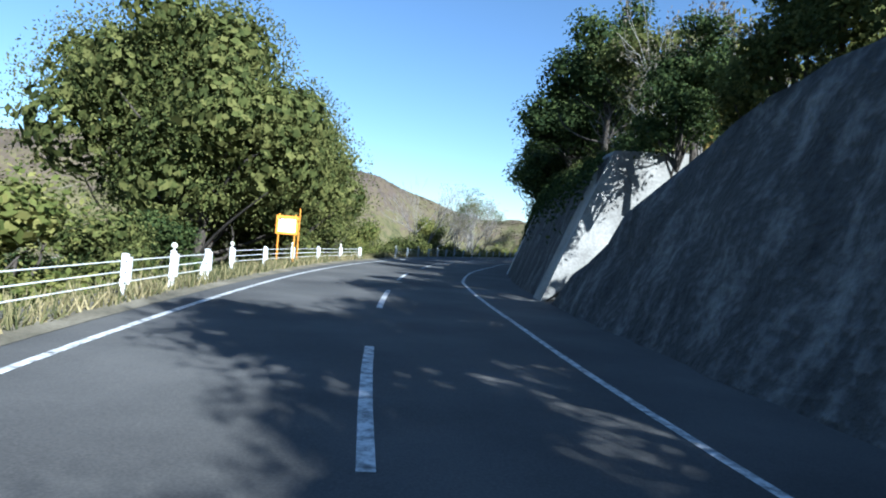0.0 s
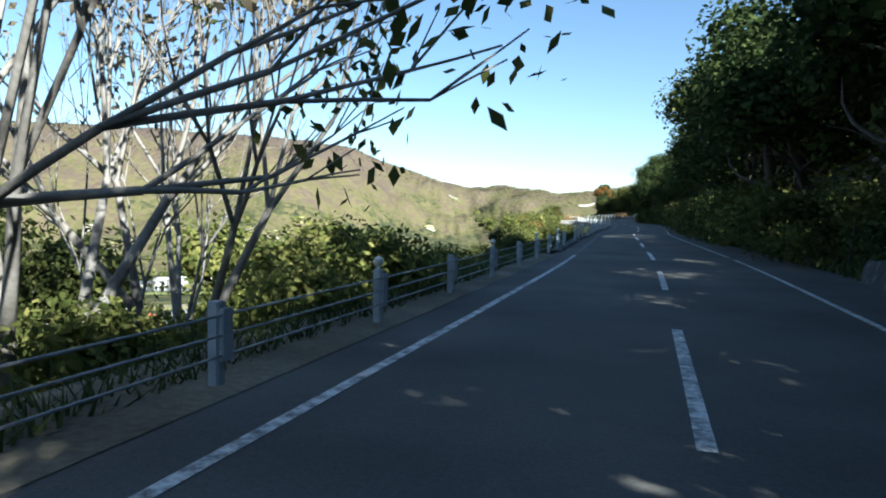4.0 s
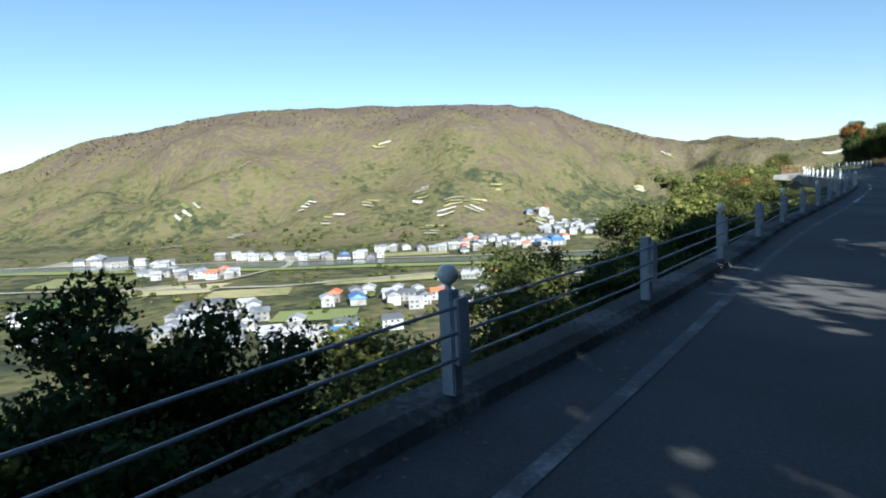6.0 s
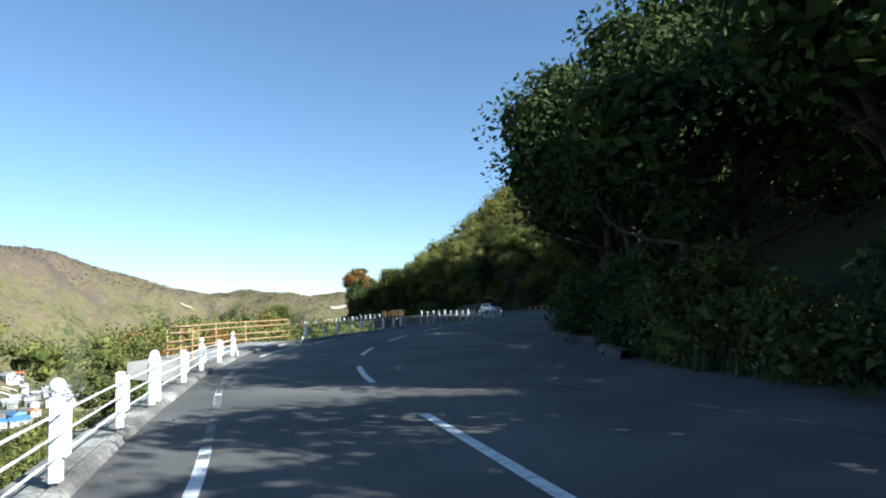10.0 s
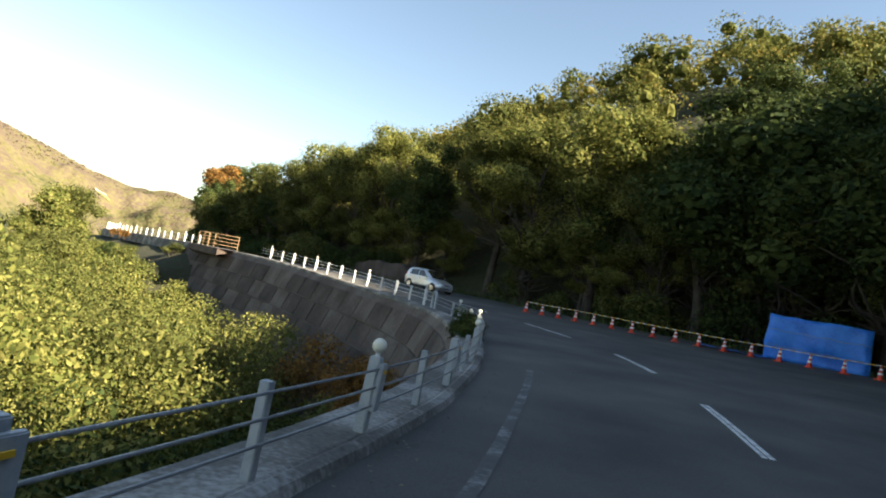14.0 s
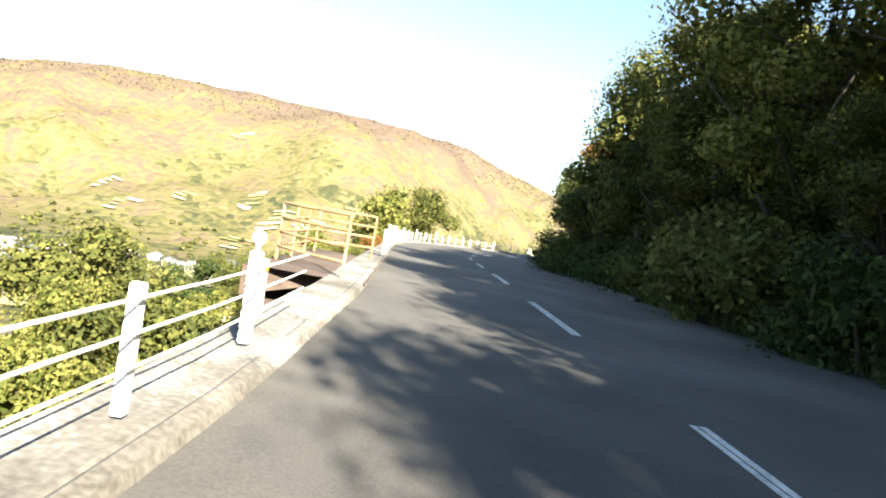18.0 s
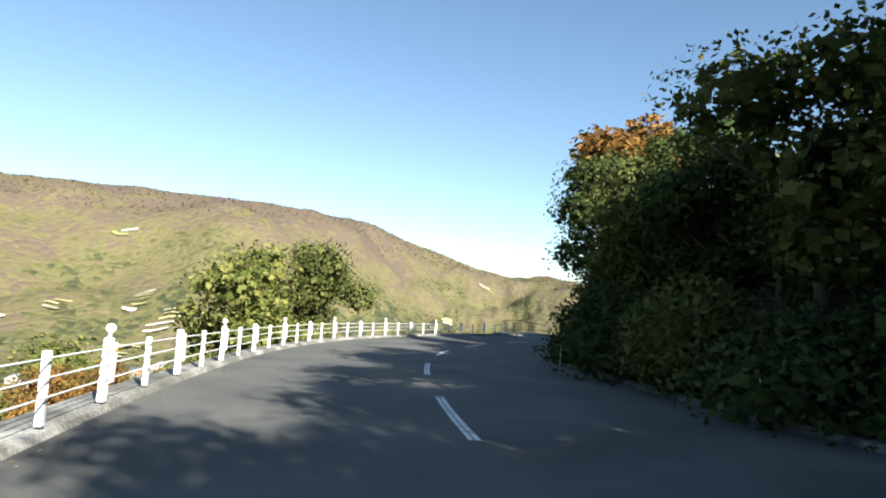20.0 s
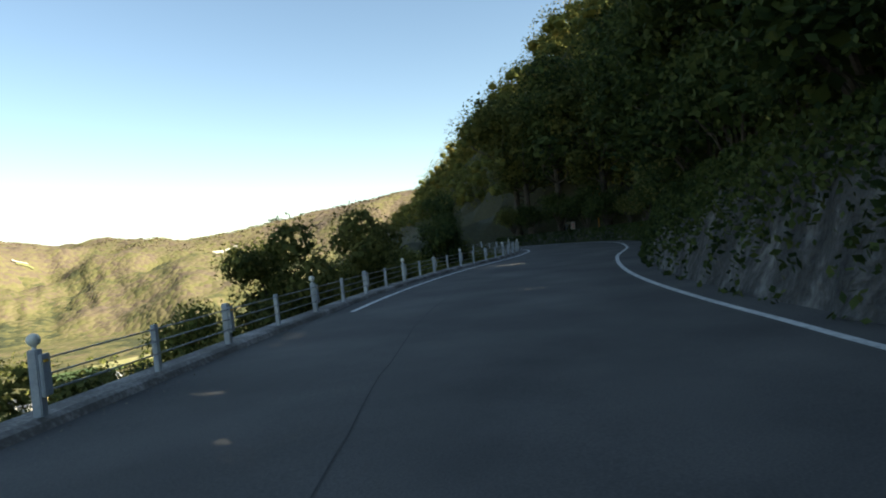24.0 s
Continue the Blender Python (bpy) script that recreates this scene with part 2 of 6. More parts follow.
# ---- building helpers ----
def np_mesh(name, verts, faces, mat, smooth=False):
    """A mesh from an array of corners and one of faces, all of one size."""
    verts, faces = np.asarray(verts, np.float32), np.asarray(faces, np.int32)
    k = faces.shape[1]
    me = bpy.data.meshes.new(name)
    me.vertices.add(len(verts))
    me.vertices.foreach_set("co", verts.ravel())
    me.loops.add(faces.size)
    me.loops.foreach_set("vertex_index", faces.ravel())
    me.polygons.add(len(faces))
    me.polygons.foreach_set("loop_start", np.arange(0, faces.size, k, dtype=np.int32))
    me.polygons.foreach_set("use_smooth", np.full(len(faces), smooth))
    me.update(calc_edges=True)
    me.materials.append(mat)
    return me


def child(name, me, parent, label=""):
    ob = new(name, me)
    ob.parent = parent
    if label:
        ob["label"] = label
    return ob


def part(name, bm, mat, parent, label=""):
    me = bpy.data.meshes.new(name)
    bm.to_mesh(me)
    bm.free()
    me.materials.append(mat)
    return child(name, me, parent, label)


def empty(name, m=None):
    ob = new(name)
    ob.empty_display_size = 0.2
    if m is not None:
        ob.matrix_basis = m
    return ob


def box_bm(x, y, z, bevel=0.0, at=(0, 0, 0)):
    bm = bmesh.new()
    bmesh.ops.create_cube(bm, size=1, matrix=Matrix.Translation(at) @ Matrix.Diagonal((x, y, z, 1)))
    if bevel:
        bmesh.ops.bevel(bm, geom=bm.edges[:], offset=bevel, segments=2, affect="EDGES")
    return bm


def rod_bm(r, h, seg=10, at=(0, 0, 0), top=None, axis="Z"):
    bm = bmesh.new()
    m = Matrix.Translation(at)
    if axis == "Y":
        m = m @ Matrix.Rotation(math.pi / 2, 4, "X")
    if axis == "X":
        m = m @ Matrix.Rotation(math.pi / 2, 4, "Y")
    bmesh.ops.create_cone(bm, cap_ends=True, segments=seg, radius1=r, radius2=r if top is None else top, depth=h, matrix=m)
    return bm


def tube(points, r, seg=6):
    """Corners and faces of a tube along points; r may be a list."""
    pts = np.asarray(points, float)
    n = len(pts)
    rad = np.full(n, r, float) if np.isscalar(r) else np.asarray(r, float)
    t = np.gradient(pts, axis=0)
    t /= np.linalg.norm(t, axis=1)[:, None] + 1e-9
    ref = np.where(np.abs(t[:, 2:3]) > 0.9, np.array([[1.0, 0, 0]]), np.array([[0, 0, 1.0]]))
    a_ = np.cross(t, ref)
    a_ /= np.linalg.norm(a_, axis=1)[:, None] + 1e-9
    b_ = np.cross(t, a_)
    ang = np.arange(seg) * 2 * math.pi / seg
    ring = a_[:, None] * np.cos(ang)[None, :, None] + b_[:, None] * np.sin(ang)[None, :, None]
    v = (pts[:, None] + ring * rad[:, None, None]).reshape(-1, 3)
    i, j = np.meshgrid(np.arange(n - 1), np.arange(seg), indexing="ij")
    f = np.stack([i * seg + j, i * seg + (j + 1) % seg, (i + 1) * seg + (j + 1) % seg, (i + 1) * seg + j], -1).reshape(-1, 4)
    return v, f


def joined(pieces):
    vs, fs, k = [], [], 0
    for v, f in pieces:
        vs.append(v)
        fs.append(f + k)
        k += len(v)
    return np.concatenate(vs), np.concatenate(fs)


# ---- the road's line ----
RX = [4.5, 3.2, 1.9, 0.6, -0.8, -1.4, -1.2, 0.0, 2.0, 4.8, 8.2, 11.8, 15.3, 18.5, 21.7, 24.9, 28.6, 32.1, 35.3, 37.6, 39.3, 40.6, 42.4, 46.1, 51.7, 58.5, 65.7, 73.6, 80.7, 85.4, 86.4, 84.9, 82.6, 80.3, 77.9, 75.7, 74.5, 75.1, 77.9, 82.8, 88.6, 95.5, 103.6, 112.4, 119.9, 123.9, 124.2]
RY = [-35.7, -24.8, -13.9, -3.0, 8.0, 18.9, 29.9, 40.9, 51.7, 62.3, 72.8, 83.2, 93.6, 104.1, 114.7, 125.2, 135.5, 145.9, 156.5, 167.2, 178.1, 189.0, 199.9, 210.2, 219.7, 228.3, 236.6, 244.3, 252.7, 262.5, 273.4, 284.3, 295.1, 305.8, 316.6, 327.3, 338.3, 349.2, 359.9, 369.7, 379.0, 387.5, 395.0, 401.6, 409.6, 419.7, 430.7]
RZ = [0, 0, 0, 0, 0.01, 0.02, 0.03, 0.03, 0.04, 0.04, 0.05, 0.06, 0.06, 0.06, 0.05, 0.05, 0.06, 0.09, 0.11, 0.14, 0.18, 0.21, 0.24, 0.32, 0.52, 0.73, 0.87, 0.94, 1.01, 1.09, 1.24, 1.37, 1.35, 1.16, 0.84, 0.51, 0.20, -0.02, -0.15, -0.19, -0.2, -0.2, -0.2, -0.2, -0.2, -0.2, -0.2]
STEP = 11.0
U0, U1 = -36.0, -36.0 + STEP * (len(RX) - 1)


def glide(vals, u):
    """A smooth curve through values STEP apart."""
    v = np.asarray(vals, float)
    m_ = np.gradient(v)
    x = np.clip((np.asarray(u, float) - U0) / STEP, 0, len(v) - 1.0001)
    i = x.astype(int)
    f = x - i
    return (2 * f**3 - 3 * f**2 + 1) * v[i] + (f**3 - 2 * f**2 + f) * m_[i] + (3 * f**2 - 2 * f**3) * v[i + 1] + (f**3 - f**2) * m_[i + 1]


UU = np.arange(U0, U1, 0.5)
CX, CY, CZ = glide(RX, UU), glide(RY, UU), glide(RZ, UU)
TX, TY = np.gradient(CX), np.gradient(CY)
TL = np.hypot(TX, TY)
TX, TY = TX / TL, TY / TL


def table(text):
    """A function of the road's length from pairs of length:value."""
    pairs = [tuple(float(q) for q in p.split(":")) for p in text.split()]
    xs, ys = zip(*pairs)
    return lambda u: np.interp(u, xs, ys)


kerb_at = table("-36:-4.0 100:-3.5 110:-3.45 116:-3.5 120:-3.25 126:-3.1 133:-3.3 140:-3.4 165:-3.35 185:-3.45 193:-3.75 197:-3.9 203:-3.95 210:-4.5 216:-5.4 221:-5.6 226:-4.6 234:-3.8 250:-3.9 262:-3.9 270:-4.5 280:-4.6 286:-4.3 297:-4.33 301:-4.15 305:-3.8 312:-3.4 318:-3.4 332:-4.1 345:-4.8 357:-5.4 366:-5.7 375:-5.6 386:-5.2 394:-5.0 401:-4.1 405:-3.75 412:-3.4 420:-3.4 486:-3.7")
edge_at = table("-36:4.3 80:4.2 100:4.0 150:4.0 162:5.0 182:6.5 200:6.0 212:8.5 225:8.0 240:9.5 262:14 276:15.5 284:15.5 290:11 297:8.5 306:7.3 309:5.4 330:5.2 345:6.3 360:6.0 367:4.9 380:4.9 395:5.0 420:4.8 486:5.0")
bank_at = table("-36:0 240:0 256:0.044 284:0.055 300:0.045 312:0.022 326:0 340:0 370:-0.01 486:-0.01")
bank_h = table("-36:4.6 14:4.4 24:4.4 40:4.4 42:4.1 45:2.4 54:2.2 62:1.6 80:1.0 100:0.4 340:0.6 352:0.8 366:1.3 372:2.6 374:4.2 380:5.0 388:5.0 400:3.2 416:2.8 440:1.8 486:2.0")


hill_w = table("-36:30 225:30 240:26 280:26 292:30 380:30 405:36 486:36")
hill_k = table("-36:0.42 36:0.42 60:0.66 110:0.60 165:0.58 180:0.58 212:0.66 228:0.94 245:0.98 256:0.86 266:0.92 280:1.14 292:1.10 300:1.14 314:1.12 326:0.92 345:0.64 380:0.54 408:0.52 425:0.70 440:1.15 452:1.36 486:1.40")


def rp(u, d, dz=0.0):
    """Points at length u along the road, d metres to its right, dz over its surface."""
    u, d = np.broadcast_arrays(np.asarray(u, float), np.asarray(d, float))
    tx, ty = np.interp(u, UU, TX), np.interp(u, UU, TY)
    z = np.interp(u, UU, CZ) + bank_at(u) * d + dz
    return np.stack([np.interp(u, UU, CX) + ty * d, np.interp(u, UU, CY) - tx * d, z], -1)


def heading(u):
    """The road's turn about z at length u: 0 looks along +y."""
    return math.atan2(-float(np.interp(u, UU, TX)), float(np.interp(u, UU, TY)))


def at_road(u, d, dz=0.0, turn=0.0):
    p = rp(u, d, dz)
    return Matrix.Translation(p) @ Matrix.Rotation(heading(u) + radians(turn), 4, "Z")


def sweep(us, profile):
    """Corners and faces of a strip: profile(u) gives rows of (d, dz)."""
    rows = [rp(u, [p[0] for p in profile(u)], [p[1] for p in profile(u)]) for u in us]
    k = len(rows[0])
    v = np.concatenate(rows)
    i, j = np.meshgrid(np.arange(len(us) - 1), np.arange(k - 1), indexing="ij")
    f = np.stack([i * k + j, i * k + j + 1, (i + 1) * k + j + 1, (i + 1) * k + j], -1).reshape(-1, 4)
    return v, f


# ---- terrain ----
def axis_steps(lo, hi, step, far):
    mid = list(np.arange(lo, hi, step))
    out, g = [], step
    x = hi
    while x < far:
        out.append(x)
        g *= 1.13
        x += min(g, 24 if x < 1900 else 140)
    left, g = [], step
    x = lo - step
    while x > -far:
        left.append(x)
        g *= 1.13
        x -= min(g, 24 if x > -1500 else 140)
    return np.array(left[::-1] + mid + out)


gx, gy = axis_steps(-45, 175, 2.5, 4300), axis_steps(-50, 470, 2.5, 4300)
GX, GY = np.meshgrid(gx, gy, indexing="ij")
flat = np.stack([GX.ravel(), GY.ravel()], 1)
back = [(CX[0] - TX[0] * k, CY[0] - TY[0] * k) for k in range(900, 0, -20)]
ahead = [(CX[-1] + math.sin(radians(24)) * k, CY[-1] + math.cos(radians(24)) * k) for k in range(20, 900, 20)]
LX = np.concatenate([[p[0] for p in back], CX[::4], [p[0] for p in ahead]])
LY = np.concatenate([[p[1] for p in back], CY[::4], [p[1] for p in ahead]])
LT = np.stack([np.gradient(LX), np.gradient(LY)], 1)
LT /= np.linalg.norm(LT, axis=1)[:, None]
LU = np.concatenate([np.full(len(back), U0), UU[::4], np.full(len(ahead), U1)])
near = np.empty(len(flat), int)
for k in range(0, len(flat), 8000):
    q = flat[k : k + 8000]
    near[k : k + 8000] = ((q[:, None, 0] - LX) ** 2 + (q[:, None, 1] - LY) ** 2).argmin(1)
off = flat - np.stack([LX[near], LY[near]], 1)
side = np.sign(off[:, 0] * LT[near, 1] - off[:, 1] * LT[near, 0])
D = np.hypot(off[:, 0], off[:, 1]) * np.where(side == 0, 1, side)
NU = LU[near]
RZN = np.interp(NU, UU, CZ)

elev = table("-180:6 -90:9 -60:8 -42:6 -35:5.0 -27:4.0 -22:3.3 -15:2.4 -11:2.1 -6:2.8 -2.4:2.6 0:3.1 6:5.0 9:6.1 12:6.6 16:6.6 20:7.0 26:7.2 34:6.9 42:6.0 50:4.2 58:0.8 62:0.3 75:0.9 100:2.0 180:3")
ridge = table("-180:1500 -40:1500 -27:1500 -11:1500 -3:1900 2:1800 12:1350 20:1200 34:1300 50:1500 60:1900 75:2600 180:2000")


def fbm(x, y, size, octaves=5):
    """Ridged hills of about that size in metres, about -1 to 1."""
    out, amp = np.zeros_like(x), 1.0
    r = np.random.RandomState(int(size))
    for _ in range(octaves):
        for _ in range(3):
            t, ph = r.uniform(0, math.pi * 2), r.uniform(0, 6.28)
            out += amp / 3 * np.sin((x * math.cos(t) + y * math.sin(t)) * 6.283 / size + ph + 1.3 * np.sin((x * math.sin(t) - y * math.cos(t)) * 4.1 / size + ph * 2))
        amp *= 0.5
        size *= 0.47
    return out


def ease(x):
    x = np.clip(x, 0, 1)
    return x * x * (3 - 2 * x)


FLOOR = -64.0
kerb_n, edge_n = kerb_at(NU), edge_at(NU)
cove = ease((NU - 246) / 12) * ease((326 - NU) / 8)
ul = np.maximum(-D + kerb_n - 0.6, 0)
left_z = RZN - 0.5 - cove * 5.5 * ease(ul / 2.5) - np.where(ul < 60, 0.70 * ul, 42 + 0.45 * (ul - 60)) + ease(ul / 15) * 0.9 * fbm(flat[:, 0], flat[:, 1], 23)
left_z = np.maximum(left_z, FLOOR + 1.0 * fbm(flat[:, 0], flat[:, 1], 180) * ease((ul - 150) / 300))
bh_n = bank_h(NU)
ur = np.maximum(D - edge_n - 0.8 - np.where(bh_n > 1.2, 1.0 + 0.36 * bh_n, 0.0), 0)
rise = bh_n * ease(ur / 3.0) + np.where(ur > 2.2, hill_k(NU) * np.minimum(ur - 2.2, hill_w(NU)) - 0.22 * np.clip(ur - 8.0 - hill_w(NU), 0, 55), 0)
right_z = RZN - 0.35 + np.minimum(rise, 85) + ease(ur / 20) * 1.6 * fbm(flat[:, 0], flat[:, 1], 31)
zz = np.where((D > kerb_n - 0.6) & (ur <= 0), RZN - 0.45 - 0.06 * np.abs(D), np.where(D < 0, left_z, right_z))
soft_z = zz.reshape(len(gx), len(gy)).copy()
for _ in range(24):
    soft_z[1:-1] = (soft_z[:-2] + soft_z[1:-1] + soft_z[2:]) / 3
    soft_z[:, 1:-1] = (soft_z[:, :-2] + soft_z[:, 1:-1] + soft_z[:, 2:]) / 3
blend = ease((ur - 7) / 8) * (D > 0)
zz = zz * (1 - blend) + soft_z.ravel() * blend
BX, BY = 40.0, 200.0
bx, by = flat[:, 0] - BX, flat[:, 1] - BY
rr, bb = np.hypot(bx, by), np.degrees(np.arctan2(-bx, by))
top = np.tan(np.radians(elev(bb))) * ridge(bb) + 2.0
foot = 0.52 * ridge(bb)
climb = np.clip((rr - foot) / (ridge(bb) - foot), 0, 1)
spurs = 15 * fbm(flat[:, 0], flat[:, 1], 240, 4) + 5 * fbm(flat[:, 0], flat[:, 1], 75, 2)
hill = FLOOR + (top - FLOOR) * (0.35 * climb + 0.65 * ease(climb)) + 26 * fbm(flat[:, 0], flat[:, 1], 520) * np.sin(np.clip(climb, 0, 1) * math.pi) + spurs * ease(climb * 5) * (1 - 0.75 * ease(climb * 1.6 - 0.6)) - np.maximum(rr - ridge(bb), 0) * 0.12
wooded = (rr > foot) & (hill > zz)
zz = np.where(rr > foot, np.maximum(zz * np.where(D > 0, 1, 1), hill), zz)
nx, ny = len(gx), len(gy)
i, j = np.meshgrid(np.arange(nx - 1), np.arange(ny - 1), indexing="ij")
gf = np.stack([i * ny + j, (i + 1) * ny + j, (i + 1) * ny + j + 1, i * ny + j + 1], -1).reshape(-1, 4)
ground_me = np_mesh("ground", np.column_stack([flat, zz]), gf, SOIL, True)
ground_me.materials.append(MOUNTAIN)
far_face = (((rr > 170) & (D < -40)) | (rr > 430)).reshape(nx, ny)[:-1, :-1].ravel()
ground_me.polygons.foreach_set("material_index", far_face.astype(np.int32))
tagged(new("ground", ground_me), "wooded hillside, valley floor and mountains round the road", "ground", kind="structure")
GROUND = zz.reshape(nx, ny)


def ground_z(x, y):
    a_ = np.clip(np.searchsorted(gx, x) - 1, 0, nx - 2)
    b_ = np.clip(np.searchsorted(gy, y) - 1, 0, ny - 2)
    fx, fy = (x - gx[a_]) / (gx[a_ + 1] - gx[a_]), (y - gy[b_]) / (gy[b_ + 1] - gy[b_])
    return (GROUND[a_, b_] * (1 - fx) + GROUND[a_ + 1, b_] * fx) * (1 - fy) + (GROUND[a_, b_ + 1] * (1 - fx) + GROUND[a_ + 1, b_ + 1] * fx) * fy


# ---- road surface, lines, kerbs ----
us = np.arange(U0, U1 - 1, 1.5)
v, f = sweep(us, lambda u: [(float(kerb_at(u)) - 0.15, 0.0), (-2.0, 0.0), (0.0, 0.0), (1.8, 0.0), (3.8, 0.0), (max(float(edge_at(u)) * 0.75, 3.9), 0.0), (float(edge_at(u)) + 0.9, 0.002)])
tagged(new("road", np_mesh("road", v, f, ASPHALT)), "worn grey asphalt two-lane mountain road", "road", kind="structure")


def line(name, a_, b_, d_of, width, mat, label):
    u_ = np.arange(a_, b_ + 0.01, min(1.5, (b_ - a_) / 3))
    v_, f_ = sweep(u_, lambda q: [(float(d_of(q)) - width / 2, 0.006), (float(d_of(q)) + width / 2, 0.006)])
    return tagged(new(name, np_mesh(name, v_, f_, mat)), label, "road marking", kind="structure")


left_line = table("-36:-3.2 20:-3.3 40:-3.1 60:-3.0 100:-2.8 118:-2.7 140:-2.75 170:-2.65 195:-2.8 200:-3.0 215:-4.3 224:-4.1 232:-3.0 250:-3.0 256:-2.8 268:-3.3 300:-3.1 316:-2.7 410:-2.8 470:-2.8")
right_line = table("-36:2.9 12:2.7 24:2.3 33:2.6 44:3.1 64:2.7 80:2.6 140:2.7 155:2.9 165:3.5 182:4.9 195:3.8 201:3.0 385:4.2 397:4.5 406:4.55 420:4.15 440:3.6 470:3.6")
line("edge_line_left", -36, 100, left_line, 0.12, PAINT_MID, "solid white edge line, slightly worn")
line("edge_line_left", 100, 172, left_line, 0.12, PAINT_WORN, "faded white edge line")
for a_, b_ in ((142.2, 148.6), (155, 158), (161, 166)):
    line("edge_line_left", a_, b_, left_line, 0.12, PAINT_LINE, "remaining piece of worn white edge line")
line("edge_line_left", 190, 212, left_line, 0.12, PAINT_WORN, "badly worn white edge line")
for a_, b_ in ((191.5, 192.6), (193.2, 193.7), (194.3, 196.6), (200.5, 203.0), (205, 207.5), (213, 219), (221, 224), (226, 228)):
    line("edge_line_left", a_, b_, left_line, 0.13, PAINT_LINE, "remaining piece of worn white edge line")
line("edge_line_left", 244, 268, left_line, 0.14, PAINT_WORN, "faded white edge line")
line("edge_line_left", 412, 470, left_line, 0.14, PAINT_LINE, "white edge line")
line("edge_line_right", -36, 100, right_line, 0.11, PAINT_MID, "solid white edge line below the wall")
line("edge_line_right", 100, 165, right_line, 0.10, PAINT_MID, "faded white edge line")
line("edge_line_right", 165, 201, right_line, 0.13, PAINT_WORN, "faded white edge line")
line("edge_line_right", 400, 470, right_line, 0.15, PAINT_LINE, "solid white edge line")
ENDS = [18.3 + 9.15 * k for k in range(-5, 2)] + [38.0] + [48.0 + 9.15 * k for k in range(0, 10)] + [143.6 + 9.12 * k for k in range(0, 12)] + [258.6, 268.0, 277.6, 287.0, 295.6, 304.6, 313.6, 322.6, 331.8] + [341.0 + 9.3 * k for k in range(0, 7)]
centre_at = table("-36:0 130:-0.1 143:-0.02 195:0 212:-0.14 228:-0.1 250:0.05 268:0.15 277:0.33 287:0.15 295:0.35 302:0.40 309:0.55 322:0.15 340:0 362:-0.06 370:-0.14 390:-0.14 486:-0.1")
for k, b_ in enumerate(ENDS):
    for dd, w_ in ((-0.05, 0.07), (0.045, 0.08)) if b_ > 250 else ((0.0, 0.13 if b_ < 100 else 0.15),):
        line("centre_dash", b_ - 5.2, b_, lambda q, dd=dd: dd + float(centre_at(q)), w_, PAINT_MID if b_ < 100 else PAINT_LINE, "white painted centre line dash")

def crack(a_, b_, d_, label):
    u_ = np.arange(a_, b_, 0.7)
    w_ = np.cumsum(np.random.RandomState(int(a_)).normal(size=len(u_)) * 0.03)
    w_ -= np.linspace(0, w_[-1], len(u_))
    v_, f_ = sweep(u_, lambda q: [(d_ + float(np.interp(q, u_, w_)) - 0.009, 0.004), (d_ + float(np.interp(q, u_, w_)) + 0.009, 0.004)])
    tagged(new("crack", np_mesh("crack", v_, f_, RUBBER)), label, "crack", kind="structure")


for a_, b_, d_ in ((392, 440, -0.7),):
    crack(a_, b_, d_, "thin dark seam along the worn asphalt")

ledge_w = table("100:0.22 190:0.30 215:0.45 240:0.50 300:0.62 330:0.45 360:0.32 486:0.32")


def ledge(u):
    k, w = float(kerb_at(u)), float(ledge_w(u))
    return [(k + 0.02, 0.0), (k - 0.02, 0.08), (k - 0.12, 0.11), (k - 0.17, 0.08), (k - 0.20, 0.09), (k - 0.2 - w, 0.10), (k - 0.25 - w, 0.06), (k - 0.28 - w, -0.9)]


# the tree-shaded stretch of kerb gets the darkened concrete
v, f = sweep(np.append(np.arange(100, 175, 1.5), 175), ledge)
tagged(new("kerb_ledge", np_mesh("kerb_ledge", v, f, SHADELEDGE)), "weathered concrete kerb above the valley, colour darkened for shade", "kerb", kind="structure")
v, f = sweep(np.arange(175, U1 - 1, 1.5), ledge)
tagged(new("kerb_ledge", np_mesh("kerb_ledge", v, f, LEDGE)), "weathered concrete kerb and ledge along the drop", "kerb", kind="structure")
v, f = sweep(np.arange(-36, 100.1, 1.5), lambda u: [(float(kerb_at(u)) - 0.02, 0.008), (float(kerb_at(u)) - 0.3, 0.03), (float(kerb_at(u)) - 1.2, 0.05), (float(kerb_at(u)) - 2.6, -0.35), (float(kerb_at(u)) - 3.4, -1.2)])
tagged(new("verge", np_mesh("verge", v, f, EARTH, True)), "dry earth verge beside the road", "verge", kind="structure")
v, f = sweep(np.arange(204, 232, 1.0), lambda u: [(float(edge_at(u)) - 0.2, 0.0), (float(edge_at(u)) - 0.15, 0.22), (float(edge_at(u)) + 0.15, 0.24), (float(edge_at(u)) + 0.2, 0.0)])
tagged(new("edging", np_mesh("edging", v, f, WALLSTONE)), "low grey concrete edging of the wide bend", "kerb", kind="structure")
v, f = sweep(np.arange(330, 372, 1.0), lambda u: [(float(edge_at(u)) - 0.05, 0.0), (float(edge_at(u)), 0.12), (float(edge_at(u)) + 0.2, 0.13), (float(edge_at(u)) + 0.22, 0.0)])
tagged(new("edging", np_mesh("edging", v, f, WALLSTONE)), "low dark concrete edging below the bank", "kerb", kind="structure")

# ---- retaining walls ----
def lumpy(v, amount, size, seed):
    """Corners pushed about by noise."""
    off_ = Vector((seed * 7.3, seed * 3.1, 0))
    out = v.copy()
    for k in range(len(v)):
        out[k] += np.array(noise.noise_vector(Vector(v[k]) / size + off_)) * amount
    return out


